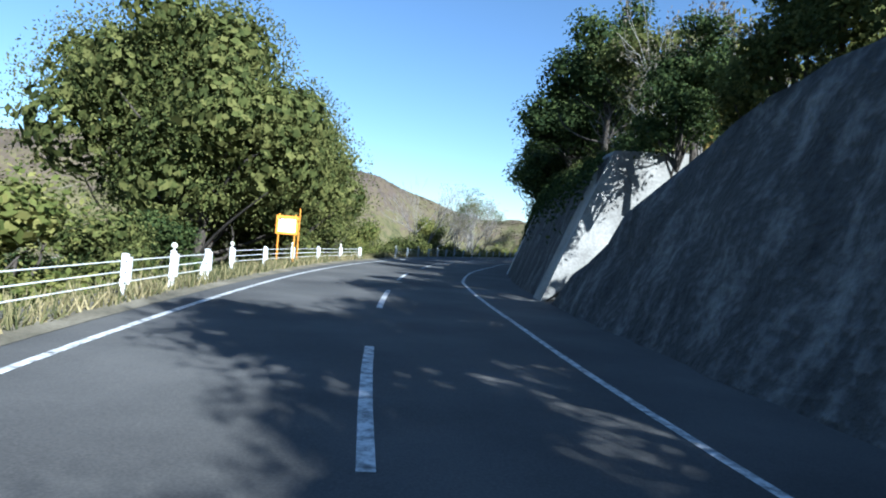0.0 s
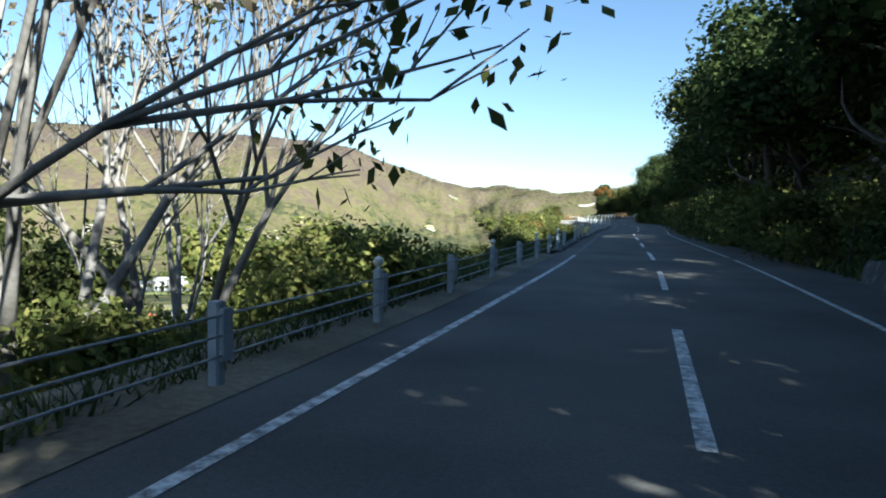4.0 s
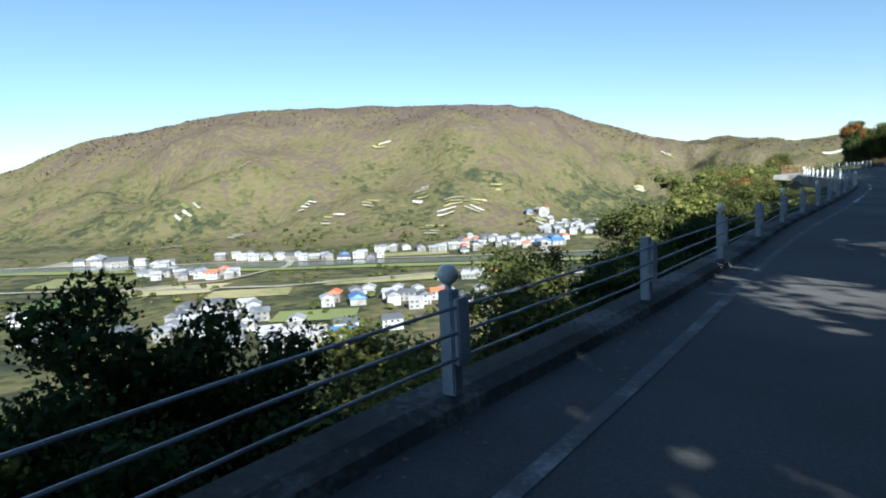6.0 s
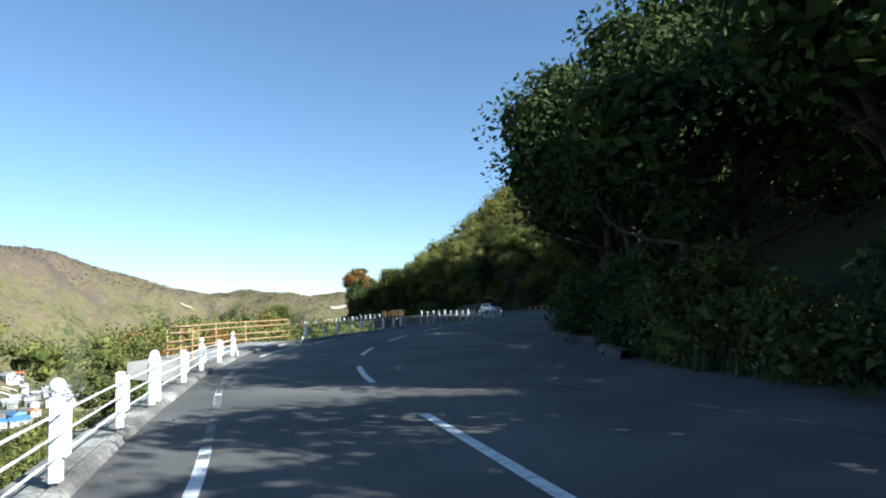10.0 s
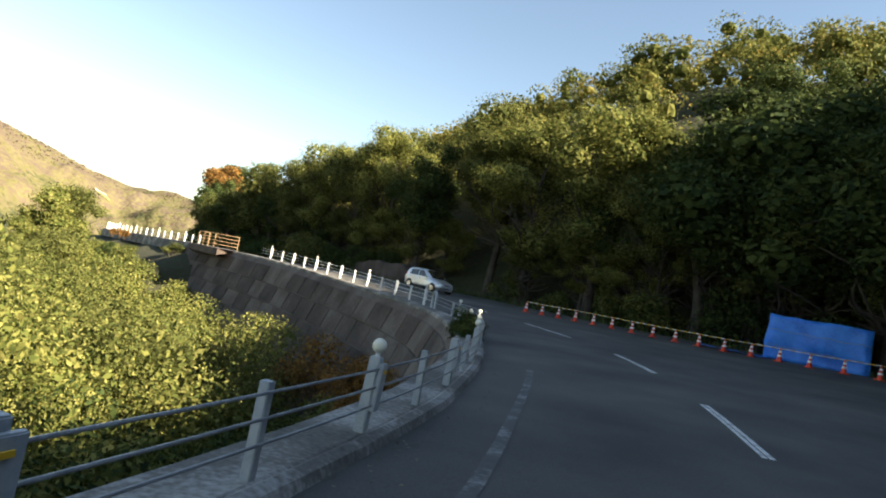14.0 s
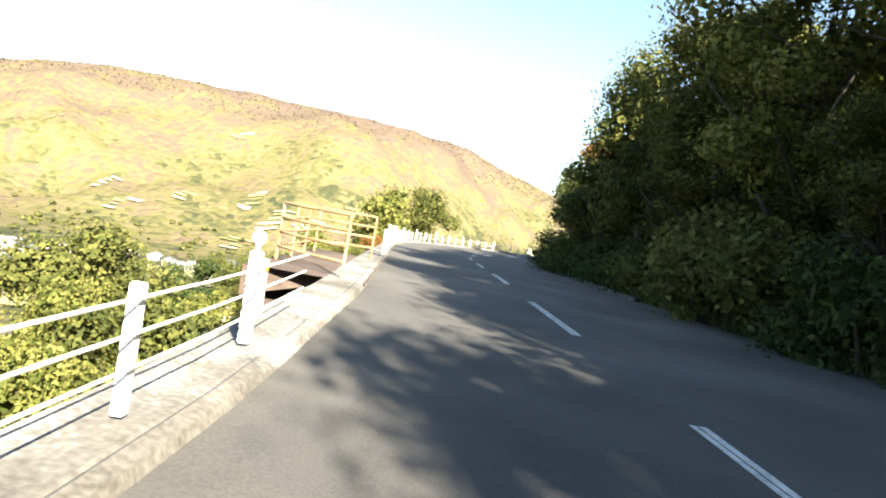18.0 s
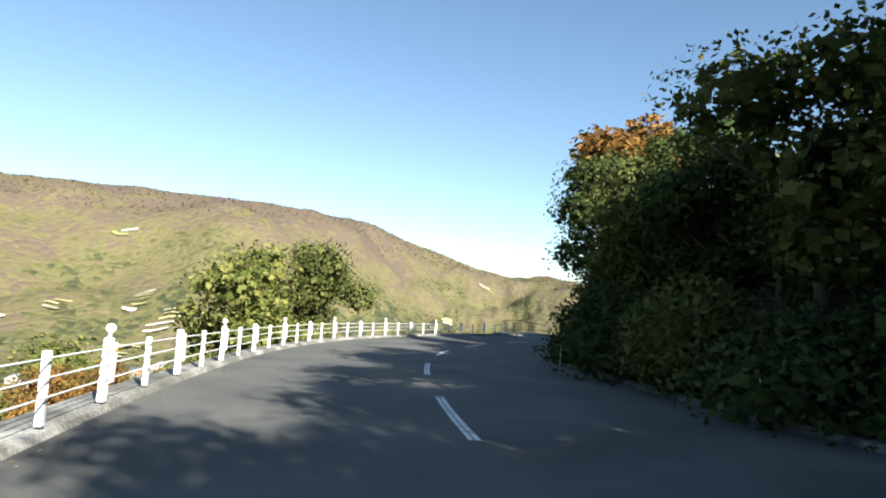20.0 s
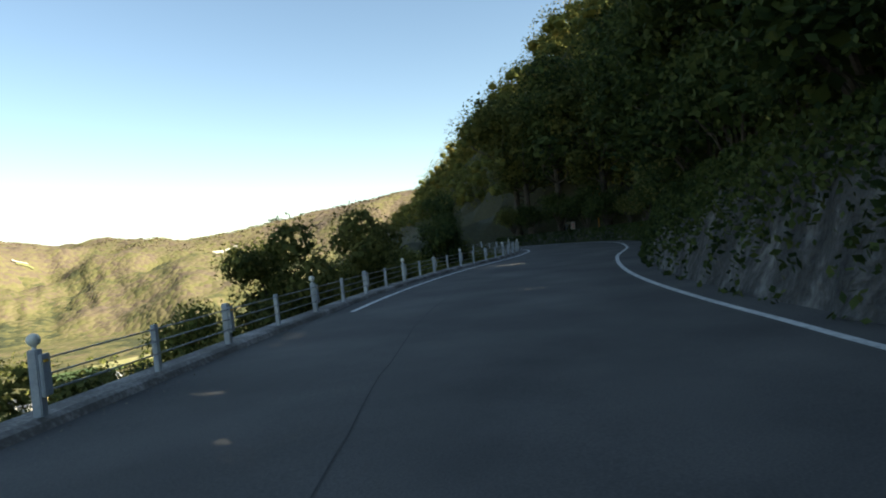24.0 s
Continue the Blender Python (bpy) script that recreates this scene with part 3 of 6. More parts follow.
def rough_wall(name, a_, b_, d0, lean, height, mat, label, bumps=0.12, seed=1, step=0.8, rows=9):
    """A leaning wall on the right of the road with its top and its back."""
    u_ = np.arange(a_, b_ + 0.01, step)

    def prof(u):
        h, d = float(height(u)), float(d0(u))
        out = [(d + lean * h * k / (rows - 1), -0.1 + (h + 0.1) * k / (rows - 1)) for k in range(rows)]
        return out + [(d + lean * h + 0.45, h + 0.02), (d + lean * h + 2.4, h + 0.1), (d + lean * h + 2.5, h - 1.4)]

    v_, f_ = sweep(u_, prof)
    v_ = lumpy(v_, bumps, 0.9, seed)
    ob = new(name, np_mesh(name, v_, f_, mat, True))
    k = rows + 3
    bm = bmesh.new()
    bm.from_mesh(ob.data)
    bm.verts.ensure_lookup_table()
    for base in (0, (len(u_) - 1) * k):
        bm.faces.new([bm.verts[base + q] for q in range(k)])
    bm.to_mesh(ob.data)
    bm.free()
    return tagged(ob, label, "retaining wall", kind="structure")


rough_wall("retaining_wall_near", -36, 17.9, lambda u: 4.5, 0.42, table("-36:4.6 10:4.6 13:3.3 16:1.4 17.9:0.25"), WALLSTONE, "rough dark sprayed retaining wall with a sloping end", 0.22, 1)
rough_wall("retaining_wall_long", 18.4, 60, lambda u: 4.45, 0.36, table("18:4.4 26:4.3 40:4.5 42.5:4.3 44.2:2.5 52:2.3 60:2.0"), WALLSTONE, "tall dark weathered concrete retaining wall", 0.10, 2)
rough_wall("wall_buttress", 18.2, 19.5, lambda u: 4.3, 0.40, lambda u: 4.55, CONCRETE, "pale smooth concrete end pier of the wall", 0.02, 3, 0.43)
rough_wall("stone_wall_low", 60, 92, lambda u: float(edge_at(u)) + 0.2, 0.3, table("60:2.0 75:1.5 92:0.5"), WALLSTONE, "low dark overgrown stone wall", 0.15, 4)
rough_wall("rock_face", 308, 317, lambda u: float(edge_at(u)) + 0.6, 0.25, table("308:0.7 309:1.5 313:1.5 315.5:1.1 317:0.6"), BLOCK, "weathered rock face beside the parked car", 0.2, 5, 0.5)
rough_wall("retaining_wall_tall", 375, 400, lambda u: float(edge_at(u)) + 0.3, 0.34, table("375:4.4 380:5.2 388:5.2 393:4.6 400:3.2"), WALLSTONE, "tall dark retaining wall with a pale corner", 0.10, 7)
rough_wall("wall_corner", 374.5, 375.3, lambda u: float(edge_at(u)) + 0.24, 0.34, lambda u: 4.4, WALLSTONE, "weathered corner stones of the tall wall", 0.10, 8, 0.4)
rough_wall("rock_wall_end", 400, 470, lambda u: float(edge_at(u)) + 0.3, 0.4, table("400:3.0 412:2.8 425:2.2 440:1.3 470:1.0"), WALLSTONE, "dark mossy stone wall", 0.2, 9)

# thin pale drain pipe on the long wall
pts = rp(32.2, np.linspace(4.42, 5.95, 8), np.linspace(0.1, 4.3, 8))
v, f = tube(pts + np.array([0, 0, 0.02]), 0.025, 6)
tagged(new("drain_pipe", np_mesh("drain_pipe", v, f, WHITEPOST)), "thin pale pipe running down the dark wall", "pipe", kind="structure")

# masonry wall under the road round the cove
cove_wall = empty("cove_wall", Matrix.Identity(4))
tagged(cove_wall, "stained brown masonry wall carrying the road round the cove", "retaining wall", kind="structure")
v, f = sweep(np.arange(248, 330, 1.5), lambda u: [(float(kerb_at(u)) - 0.25 - float(ledge_w(u)), -0.05)] + [(float(kerb_at(u)) - 0.32 - float(ledge_w(u)) - 0.38 * h, -h) for h in (0.3, 2, 4, 6, 8, 9.5)])
child("wall_core", np_mesh("wall_core", v, f, BLOCK), cove_wall)
rng = np.random.RandomState(5)
for row in range(6):
    for k in range(34):
        u_ = 250 + 2.3 * k + (1.15 if row % 2 else 0)
        if u_ > 326:
            continue
        h0 = 0.35 + 1.25 * row
        kd = lambda q: float(kerb_at(q)) - 0.32 - float(ledge_w(q))
        c = [rp(u_ + s_ * 1.12, kd(u_ + s_ * 1.12) - 0.38 * hh - pr, -hh) for pr in (-0.1, 0.06 + 0.04 * rng.rand()) for s_, hh in ((-1, h0 + 0.03), (1, h0 + 0.03), (1, h0 + 1.21), (-1, h0 + 1.21))]
        inner, outer = np.array(c[:4]), np.array(c[4:])
        mid = outer.mean(0)
        outer = mid + (outer - mid) * 0.975
        fs = [(4, 5, 6, 7), (0, 1, 5, 4), (1, 2, 6, 5), (2, 3, 7, 6), (3, 0, 4, 7)]
        child("masonry_block", np_mesh("masonry_block", np.concatenate([inner, outer]), fs, BLOCK), cove_wall)

# ---- cable guard fence ----
def post_meshes(mat, tag):
    body = box_bm(0.115, 0.115, 0.92, 0.012, (0, 0, 0.46))
    me = bpy.data.meshes.new("post" + tag)
    body.to_mesh(me)
    body.free()
    me.materials.append(mat)
    plate = box_bm(0.05, 0.15, 0.58, 0.01, (0.08, 0.03, 0.56))
    pm = bpy.data.meshes.new("cable_plate" + tag)
    plate.to_mesh(pm)
    plate.free()
    pm.materials.append(mat)
    thin = box_bm(0.085, 0.085, 0.85, 0.008, (0, 0, 0.425))
    tm = bpy.data.meshes.new("thin_post" + tag)
    thin.to_mesh(tm)
    thin.free()
    tm.materials.append(mat)
    return me, pm, tm


# one post kit in two tones: shade painted in as grey, sunny runs white
SHADE_KIT, PALE = post_meshes(STEEL, "_shaded"), post_meshes(WHITEPOST, "_white")
bm = bmesh.new()
bmesh.ops.create_uvsphere(bm, u_segments=12, v_segments=8, radius=0.075, matrix=Matrix.Translation((0, 0, 1.05)))
BALL_ME = bpy.data.meshes.new("reflector_ball")
bm.to_mesh(BALL_ME)
bm.free()
BALL_ME.materials.append(BALL)
bm = rod_bm(0.025, 0.1, 8, (0, 0, 0.96))
NECK_ME = bpy.data.meshes.new("neck")
bm.to_mesh(NECK_ME)
bm.free()
NECK_ME.materials.append(WHITEPOST)
bm = box_bm(0.012, 0.07, 0.035, 0.0, (0.12, 0.0, 0.76))
AMBER_ME = bpy.data.meshes.new("reflector_strip")
bm.to_mesh(AMBER_ME)
bm.free()
AMBER_ME.materials.append(AMBER)


def fence(a_, b_, d_of, spacing, thin, kit, dz, label, braces=(), arches=(), gone=(), first=0, at=(), tall=1.0):
    """One run of cable fence: posts, some with reflector balls, and three wire ropes."""
    body, plate, slim = kit
    run = empty("cable_guard_fence", at_road(a_, d_of(a_)))
    tagged(run, label, "guard fence", group="guard fences along the drop")
    inv = run.matrix_basis.inverted()
    n = max(2, int(round((b_ - a_) / spacing)) + 1)
    for k, u in enumerate(at if at else np.linspace(a_, b_, n)):
        m_ = inv @ at_road(u, float(d_of(u)), dz)
        tilt = Matrix.Rotation(radians(rng.uniform(-1.5, 1.5)), 4, "Y") @ Matrix.Rotation(radians(rng.uniform(-1.5, 1.5)), 4, "X")
        if not any(abs(u - q) < 0.8 for q in tuple(arches) + tuple(gone)):
            p_ = child("post", body, run)
            p_.matrix_basis = m_ @ tilt @ Matrix.Diagonal((0.9, 0.9, tall, 1))
            child("cable_plate", plate, p_)
            if k % 2 == first:
                child("neck", NECK_ME, p_)
                ball_ = child("reflector_ball", BALL_ME, p_, "cream round reflector")
                ball_.matrix_basis = Matrix.Translation((0, 0, 1.05)) @ Matrix.Diagonal((1, 1, 0.9 / tall, 1)) @ Matrix.Translation((0, 0, -1.05))
            if thin:
                child("reflector_strip", AMBER_ME, p_, "amber reflector")
        if thin and u + spacing / 2 < b_:
            t_ = child("thin_post", slim, run)
            t_.matrix_basis = inv @ at_road(u + spacing / 2, float(d_of(u + spacing / 2)), dz) @ Matrix.Diagonal((0.9, 0.9, tall, 1))
    us_ = np.linspace(a_, b_, int((b_ - a_) / 1.0) + 2)
    for h in (0.34 * tall, 0.56 * tall, 0.78 * tall):
        pts_ = rp(us_, np.array([float(d_of(q)) for q in us_]) + 0.075, dz + h)
        pts_ = np.array([inv @ Vector(q) for q in pts_])
        v_, f_ = tube(pts_, 0.011, 6)
        child("wire_rope", np_mesh("wire_rope", v_, f_, CABLE if kit is SHADE_KIT else WHITEPOST), run)
    for u, way in braces:
        top_, low = rp(u, float(d_of(u)), dz + 0.8 * tall), rp(u + way, float(d_of(u)), dz)
        v_, f_ = tube([np.array(inv @ Vector(top_)), np.array(inv @ Vector(low))], 0.055, 8)
        child("brace", np_mesh("brace", v_, f_, WHITEPOST), run, "white slanted end brace")
    for u in arches:
        ang = np.linspace(0, math.pi, 13)
        pts_ = [rp(u - 0.25, float(d_of(u)), dz)] + [rp(u - 0.25 * math.cos(q), float(d_of(u)), dz + 1.05 * tall - 0.25 + 0.25 * math.sin(q)) for q in ang] + [rp(u + 0.25, float(d_of(u)), dz)]
        v_, f_ = tube([np.array(inv @ Vector(q)) for q in pts_], 0.062, 10)
        child("arch_post", np_mesh("arch_post", v_, f_, kit[0].materials[0], True), run, "arched end post of thick pipe")
    return run


rail_off = table("-36:0.22 100:0.20 106:0.10 215:0.10 246:0.16 268:0.18 281:0.30 300:0.38 318:0.35 327:0.07 486:0.07")
rail_d = lambda u: float(kerb_at(u)) - float(rail_off(u))
fence(-33.6, 15.9, lambda u: -4.5, 2.25, False, PALE, 0.03, "white cable guard fence with three wires on the verge", braces=((15.9, -0.6),), gone=(9.15, 4.65, 0.15, -4.35), first=1, tall=0.85)
fence(20.5, 37, table("19:-5.4 26:-5.2 30:-4.9 37:-4.4"), 3.5, False, PALE, 0.0, "white cable guard fence half hidden in grass", braces=((37, 0.6),), tall=0.80)
fence(44.5, 104.7, table("44:-3.95 54:-3.7 63:-3.9 70:-3.75 104:-3.7"), 3.17, False, SHADE_KIT, 0.08, "cable guard fence coloured grey for tree shade", tall=0.74)
fence(107.7, 151.0, rail_d, 3.45, False, SHADE_KIT, 0.13, "cable guard fence above the valley, coloured grey for shade", at=tuple(138.05 + 3.5 * k for k in range(-8, 4)), tall=0.74)
fence(153.6, 174.6, rail_d, 3.5, False, SHADE_KIT, 0.13, "cable guard fence with an arched end post, coloured grey for shade", arches=(159.2,), gone=(160.6,), first=1, at=(156.2, 163.4, 166.8, 170.3, 173.8), tall=0.70)
fence(177.6, 212.2, rail_d, 2.87, False, PALE, 0.13, "white cable guard fence in the sun", braces=((212.2, 0.6),), arches=(200.3,), gone=(200.5,), tall=0.78)
fence(223, 236, rail_d, 3.5, True, PALE, 0.13, "white cable guard fence beyond the lookout", braces=((223, -0.6),), tall=0.78)
fence(240.95, 287.0, rail_d, 3.65, True, SHADE_KIT, 0.13, "cable guard fence round the bend, coloured grey for shade", arches=(286.8,), first=1, at=tuple(240.95 + 3.65 * k for k in range(12)), tall=0.74)
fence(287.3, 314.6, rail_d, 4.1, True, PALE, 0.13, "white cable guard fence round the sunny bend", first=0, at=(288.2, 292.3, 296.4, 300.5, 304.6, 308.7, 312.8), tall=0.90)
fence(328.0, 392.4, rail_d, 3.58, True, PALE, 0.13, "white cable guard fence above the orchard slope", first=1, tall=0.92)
fence(403.5, 479.5, rail_d, 4.0, True, SHADE_KIT, 0.13, "cable guard fence coloured grey for shade", tall=0.74)


def pipe_rail(name, us_, d_of, dz, heights, mat, label, arch=0.0):
    run = empty(name, at_road(us_[0], d_of(us_[0]), dz))
    tagged(run, label, "railing")
    inv = run.matrix_basis.inverted()
    for h in heights:
        lift = [arch * math.sin(math.pi * q / (len(us_) - 1)) if h == max(heights) else 0 for q in range(len(us_))]
        pts_ = [np.array(inv @ Vector(rp(u, float(d_of(u)), dz + h + li))) for u, li in zip(us_, lift)]
        v_, f_ = tube(pts_, 0.03, 8)
        child("rail", np_mesh("rail", v_, f_, mat, True), run)
    for u in us_[:: max(1, len(us_) // 5)]:
        v_, f_ = tube([np.array(inv @ Vector(rp(u, float(d_of(u)), dz + q))) for q in (0, max(heights) + (0.3 * arch))], 0.032, 8)
        child("upright", np_mesh("upright", v_, f_, mat, True), run)
    return run


pipe_rail("lookout_railing", np.linspace(212, 222.5, 13), table("212:-6.3 214:-8.2 220:-8.4 222.5:-6.1"), 0.05, (0.3, 0.6, 0.95, 1.2), RUST, "tan rusty pipe railing round a small lookout")
pipe_rail("platform_railing", np.linspace(319, 325.5, 11), table("319:-3.9 320:-5.5 324.5:-5.5 325.5:-4.1"), 0.1, (0.3, 0.6, 0.9, 1.2), RUST, "rusty brown railing of a jutting platform")
pipe_rail("arched_railing", np.linspace(394, 401, 15), table("394:-5.7 395:-6.8 400:-6.8 401:-5.3"), 0.1, (0.25, 0.85), DARKPIPE, "dark arched pipe railing over a side path", 0.35)
for name, a_, b_, dd, label in (("lookout_slab", 212, 222.6, 8.6, "pale concrete floor of the lookout"), ("platform_slab", 318.8, 325.7, 5.7, "stained concrete platform slab"), ("path_slab", 393.5, 401.5, 7.0, "pale concrete slab of the side path")):
    v, f = sweep(np.linspace(a_, b_, 8), lambda u: [(float(kerb_at(u)) + 0.05, 0.075), (-dd, 0.085), (-dd, -0.5), (float(kerb_at(u)) - 0.6, -0.9)])
    slab = new(name, np_mesh(name, v, f, BLOCK if name == "platform_slab" else CONCRETE))
    bm = bmesh.new()
    bm.from_mesh(slab.data)
    bmesh.ops.holes_fill(bm, edges=[q for q in bm.edges if q.is_boundary], sides=0)
    bmesh.ops.recalc_face_normals(bm, faces=bm.faces[:])
    bm.to_mesh(slab.data)
    bm.free()
    tagged(slab, label, "slab", kind="structure")

# ---- plants ----
CUBE = np.array([(x, y, z) for x in (-1, 0, 1) for y in (-1, 0, 1) for z in (-1, 0, 1)], float)
CUBE_ID = {tuple(int(q) for q in c): k for k, c in enumerate(CUBE)}
CORE_F = []
for ax in range(3):
    for sg in (-1, 1):
        for p in (-1, 0):
            for q in (-1, 0):
                ring_ = []
                for a_, b_ in ((p, q), (p + 1, q), (p + 1, q + 1), (p, q + 1)):
                    c = [a_, b_]
                    c.insert(ax, sg)
                    ring_.append(CUBE_ID[tuple(c)])
                CORE_F.append(ring_ if sg > 0 else ring_[::-1])
CORE_F = np.array(CORE_F)
CORE_V = CUBE / np.maximum(np.linalg.norm(CUBE, axis=1), 0.5)[:, None]


def with_cores(rs, blobs, skin, share=0.46):
    """Adds an uneven dark inner mass to each clump, so that crowns are not seen through."""
    pieces_ = [skin]
    for b in sorted(blobs, key=lambda q: -q[3])[:5]:
        v_ = np.asarray(b[:3]) + CORE_V * b[3] * share * rs.uniform(0.7, 1.15, (27, 1)) * np.array([1, 1, 0.85])
        pieces_.append((v_, CORE_F))
    return joined(pieces_)


def with_shell(rs, blobs, skin, each, size):
    """Adds overlapping leaf sprays lying on an inner round of each clump, which close the crown."""
    b = np.asarray(blobs, float)
    k = len(b) * each
    r_ = np.repeat(b[:, 3:4], each, 0)
    d_ = rs.normal(size=(k, 3))
    d_ /= np.linalg.norm(d_, axis=1)[:, None]
    c_ = np.repeat(b[:, :3], each, 0) + d_ * r_ * rs.uniform(0.48, 0.72, (k, 1)) * np.array([1, 1, 0.85])
    n_ = d_ + 0.35 * rs.normal(size=(k, 3))
    p_ = np.cross(n_, rs.normal(size=(k, 3)))
    p_ /= np.linalg.norm(p_, axis=1)[:, None] + 1e-9
    q_ = np.cross(n_, p_)
    q_ /= np.linalg.norm(q_, axis=1)[:, None] + 1e-9
    ln = r_ * size * rs.uniform(0.6, 1.2, (k, 1))
    v_ = np.stack([c_ - p_ * ln, c_ + q_ * ln * 0.7, c_ + p_ * ln, c_ - q_ * ln * 0.7], 1).reshape(-1, 3)
    return joined([skin, (v_, np.arange(k * 4).reshape(-1, 4))])


def with_inner(rs, blobs, skin, count, size):
    """Adds larger leaves deep inside each clump."""
    small = np.asarray(blobs, float).copy()
    small[:, 3] *= 0.62
    return joined([skin, leaves(rs, small, count, size)])


def leaves(rs, blobs, count, size, up=0.3):
    """Corners and faces of many small leaf blades on the skins of round clumps."""
    blobs = np.asarray(blobs, float)
    w = blobs[:, 3] ** 2
    pick = rs.choice(len(blobs), count, p=w / w.sum())
    dirs = rs.normal(size=(count, 3))
    dirs[:, 2] += up
    dirs /= np.linalg.norm(dirs, axis=1)[:, None]
    rad = blobs[pick, 3:4] * (0.62 + 0.46 * rs.rand(count, 1) ** 0.7)
    squash = np.array([1, 1, 0.82])
    c_ = blobs[pick, :3] + dirs * rad * squash
    a_ = rs.normal(size=(count, 3)) + dirs * 0.3
    a_ /= np.linalg.norm(a_, axis=1)[:, None]
    b_ = np.cross(a_, dirs + 0.6 * rs.normal(size=(count, 3)))
    b_ /= np.linalg.norm(b_, axis=1)[:, None] + 1e-9
    ln = size * (0.6 + 0.8 * rs.rand(count, 1))
    v_ = np.stack([c_ - a_ * ln / 2, c_ + b_ * ln * 0.28, c_ + a_ * ln / 2, c_ - b_ * ln * 0.28], 1).reshape(-1, 3)
    return v_, np.arange(count * 4).reshape(-1, 4)


def limbs(rs, blobs, height, girth, twigs=1):
    """A tapered trunk and limbs that reach into the clumps."""
    pieces, base = [], np.zeros(3)
    bend = rs.normal(size=2) * 0.05 * height
    trunk = np.array([[bend[0] * q**2, bend[1] * q**2, height * 0.75 * q - 0.5] for q in np.linspace(0, 1, 8)])
    pieces.append(tube(trunk, np.linspace(girth, girth * 0.3, 8), 8))
    for b in blobs:
        for _ in range(twigs):
            end = np.asarray(b[:3]) + rs.normal(size=3) * b[3] * (0.2 if twigs == 1 else 0.7)
            k = int(np.clip(np.searchsorted(trunk[:, 2], end[2] * (0.55 if twigs == 1 else 0.80)), 1, 6))
            st = trunk[k]
            q = np.linspace(0, 1, 6)[:, None]
            mid = (st + end) / 2 + rs.normal(size=3) * 0.08 * height
            pts_ = (1 - q) ** 2 * st + 2 * q * (1 - q) * mid + q**2 * end
            pieces.append(tube(pts_, np.linspace(girth * 0.28, girth * 0.05 + 0.006, 6), 5))
    return joined(pieces)


def blob_set(rs, n, rx, rz, z0, size):
    out = []
    for _ in range(n):
        d_ = rs.normal(size=3)
        d_ /= np.linalg.norm(d_)
        q = rs.rand() ** 0.45
        out.append((d_[0] * rx * q * 0.75, d_[1] * rx * q * 0.75, z0 + d_[2] * rz * q * 0.75, size * rs.uniform(0.65, 1.25)))
    return out


KINDS = {}


def tree_kind(key, seed, height, spread, mat, count, size, bark=BARK, clumps=13, low=0.28, clump_r=0.46):
    rs = np.random.RandomState(seed)
    zc = height * (0.5 + low / 2)
    blobs = blob_set(rs, clumps, spread, height * (1 - low) / 2, zc, spread * clump_r)
    v_, f_ = leaves(rs, blobs, count, size)
    if count > 9000:
        v_, f_ = with_shell(rs, blobs, (v_, f_), 380, 0.085)
    elif count > 2000:
        v_, f_ = with_shell(rs, blobs, (v_, f_), 230, 0.125)
    v_[:, 2] += height - np.percentile(v_[:, 2], 99.5)
    crown = np_mesh("crown", v_, f_, mat)
    v_, f_ = limbs(rs, blobs, height, 0.02 * height + 0.03)
    KINDS[key] = (np_mesh("trunk", v_, f_, bark, True), crown, height)


tree_kind("dark_a", 1, 9.0, 3.1, LEAF_DARK, 5866, 0.165, low=0.08, clumps=17)
tree_kind("dark_b", 2, 8.5, 2.9, LEAF_DARK, 5600, 0.165, low=0.10, clumps=17)
tree_kind("olive_a", 3, 9.0, 3.3, LEAF_OLIVE, 6133, 0.165, low=0.10, clumps=17)
tree_kind("olive_b", 4, 8.0, 3.0, LEAF_OLIVE, 5733, 0.165, low=0.08, clumps=17)
tree_kind("yellow_a", 5, 7.5, 2.9, LEAF_YELLOW, 4300, 0.205, low=0.10, clumps=17)
tree_kind("wood_a", 23, 9.0, 3.3, LEAF_OLIVE, 13000, 0.088, clumps=40, low=0.06, clump_r=0.30)
tree_kind("wood_b", 24, 9.0, 3.2, LEAF_YELLOW, 12000, 0.088, clumps=38, low=0.06, clump_r=0.30)
tree_kind("wood_c", 25, 9.0, 3.2, LEAF_DARK, 12000, 0.090, clumps=38, low=0.06, clump_r=0.30)
tree_kind("rust_a", 6, 6.5, 2.4, LEAF_RUST, 3000, 0.28)
tree_kind("fine_a", 8, 9.0, 3.6, LEAF_OLIVE, 30000, 0.088, BARK, 28, 0.16)
tree_kind("fine_b", 9, 8.5, 3.2, LEAF_OLIVE, 26000, 0.088, BARK, 26, 0.16)


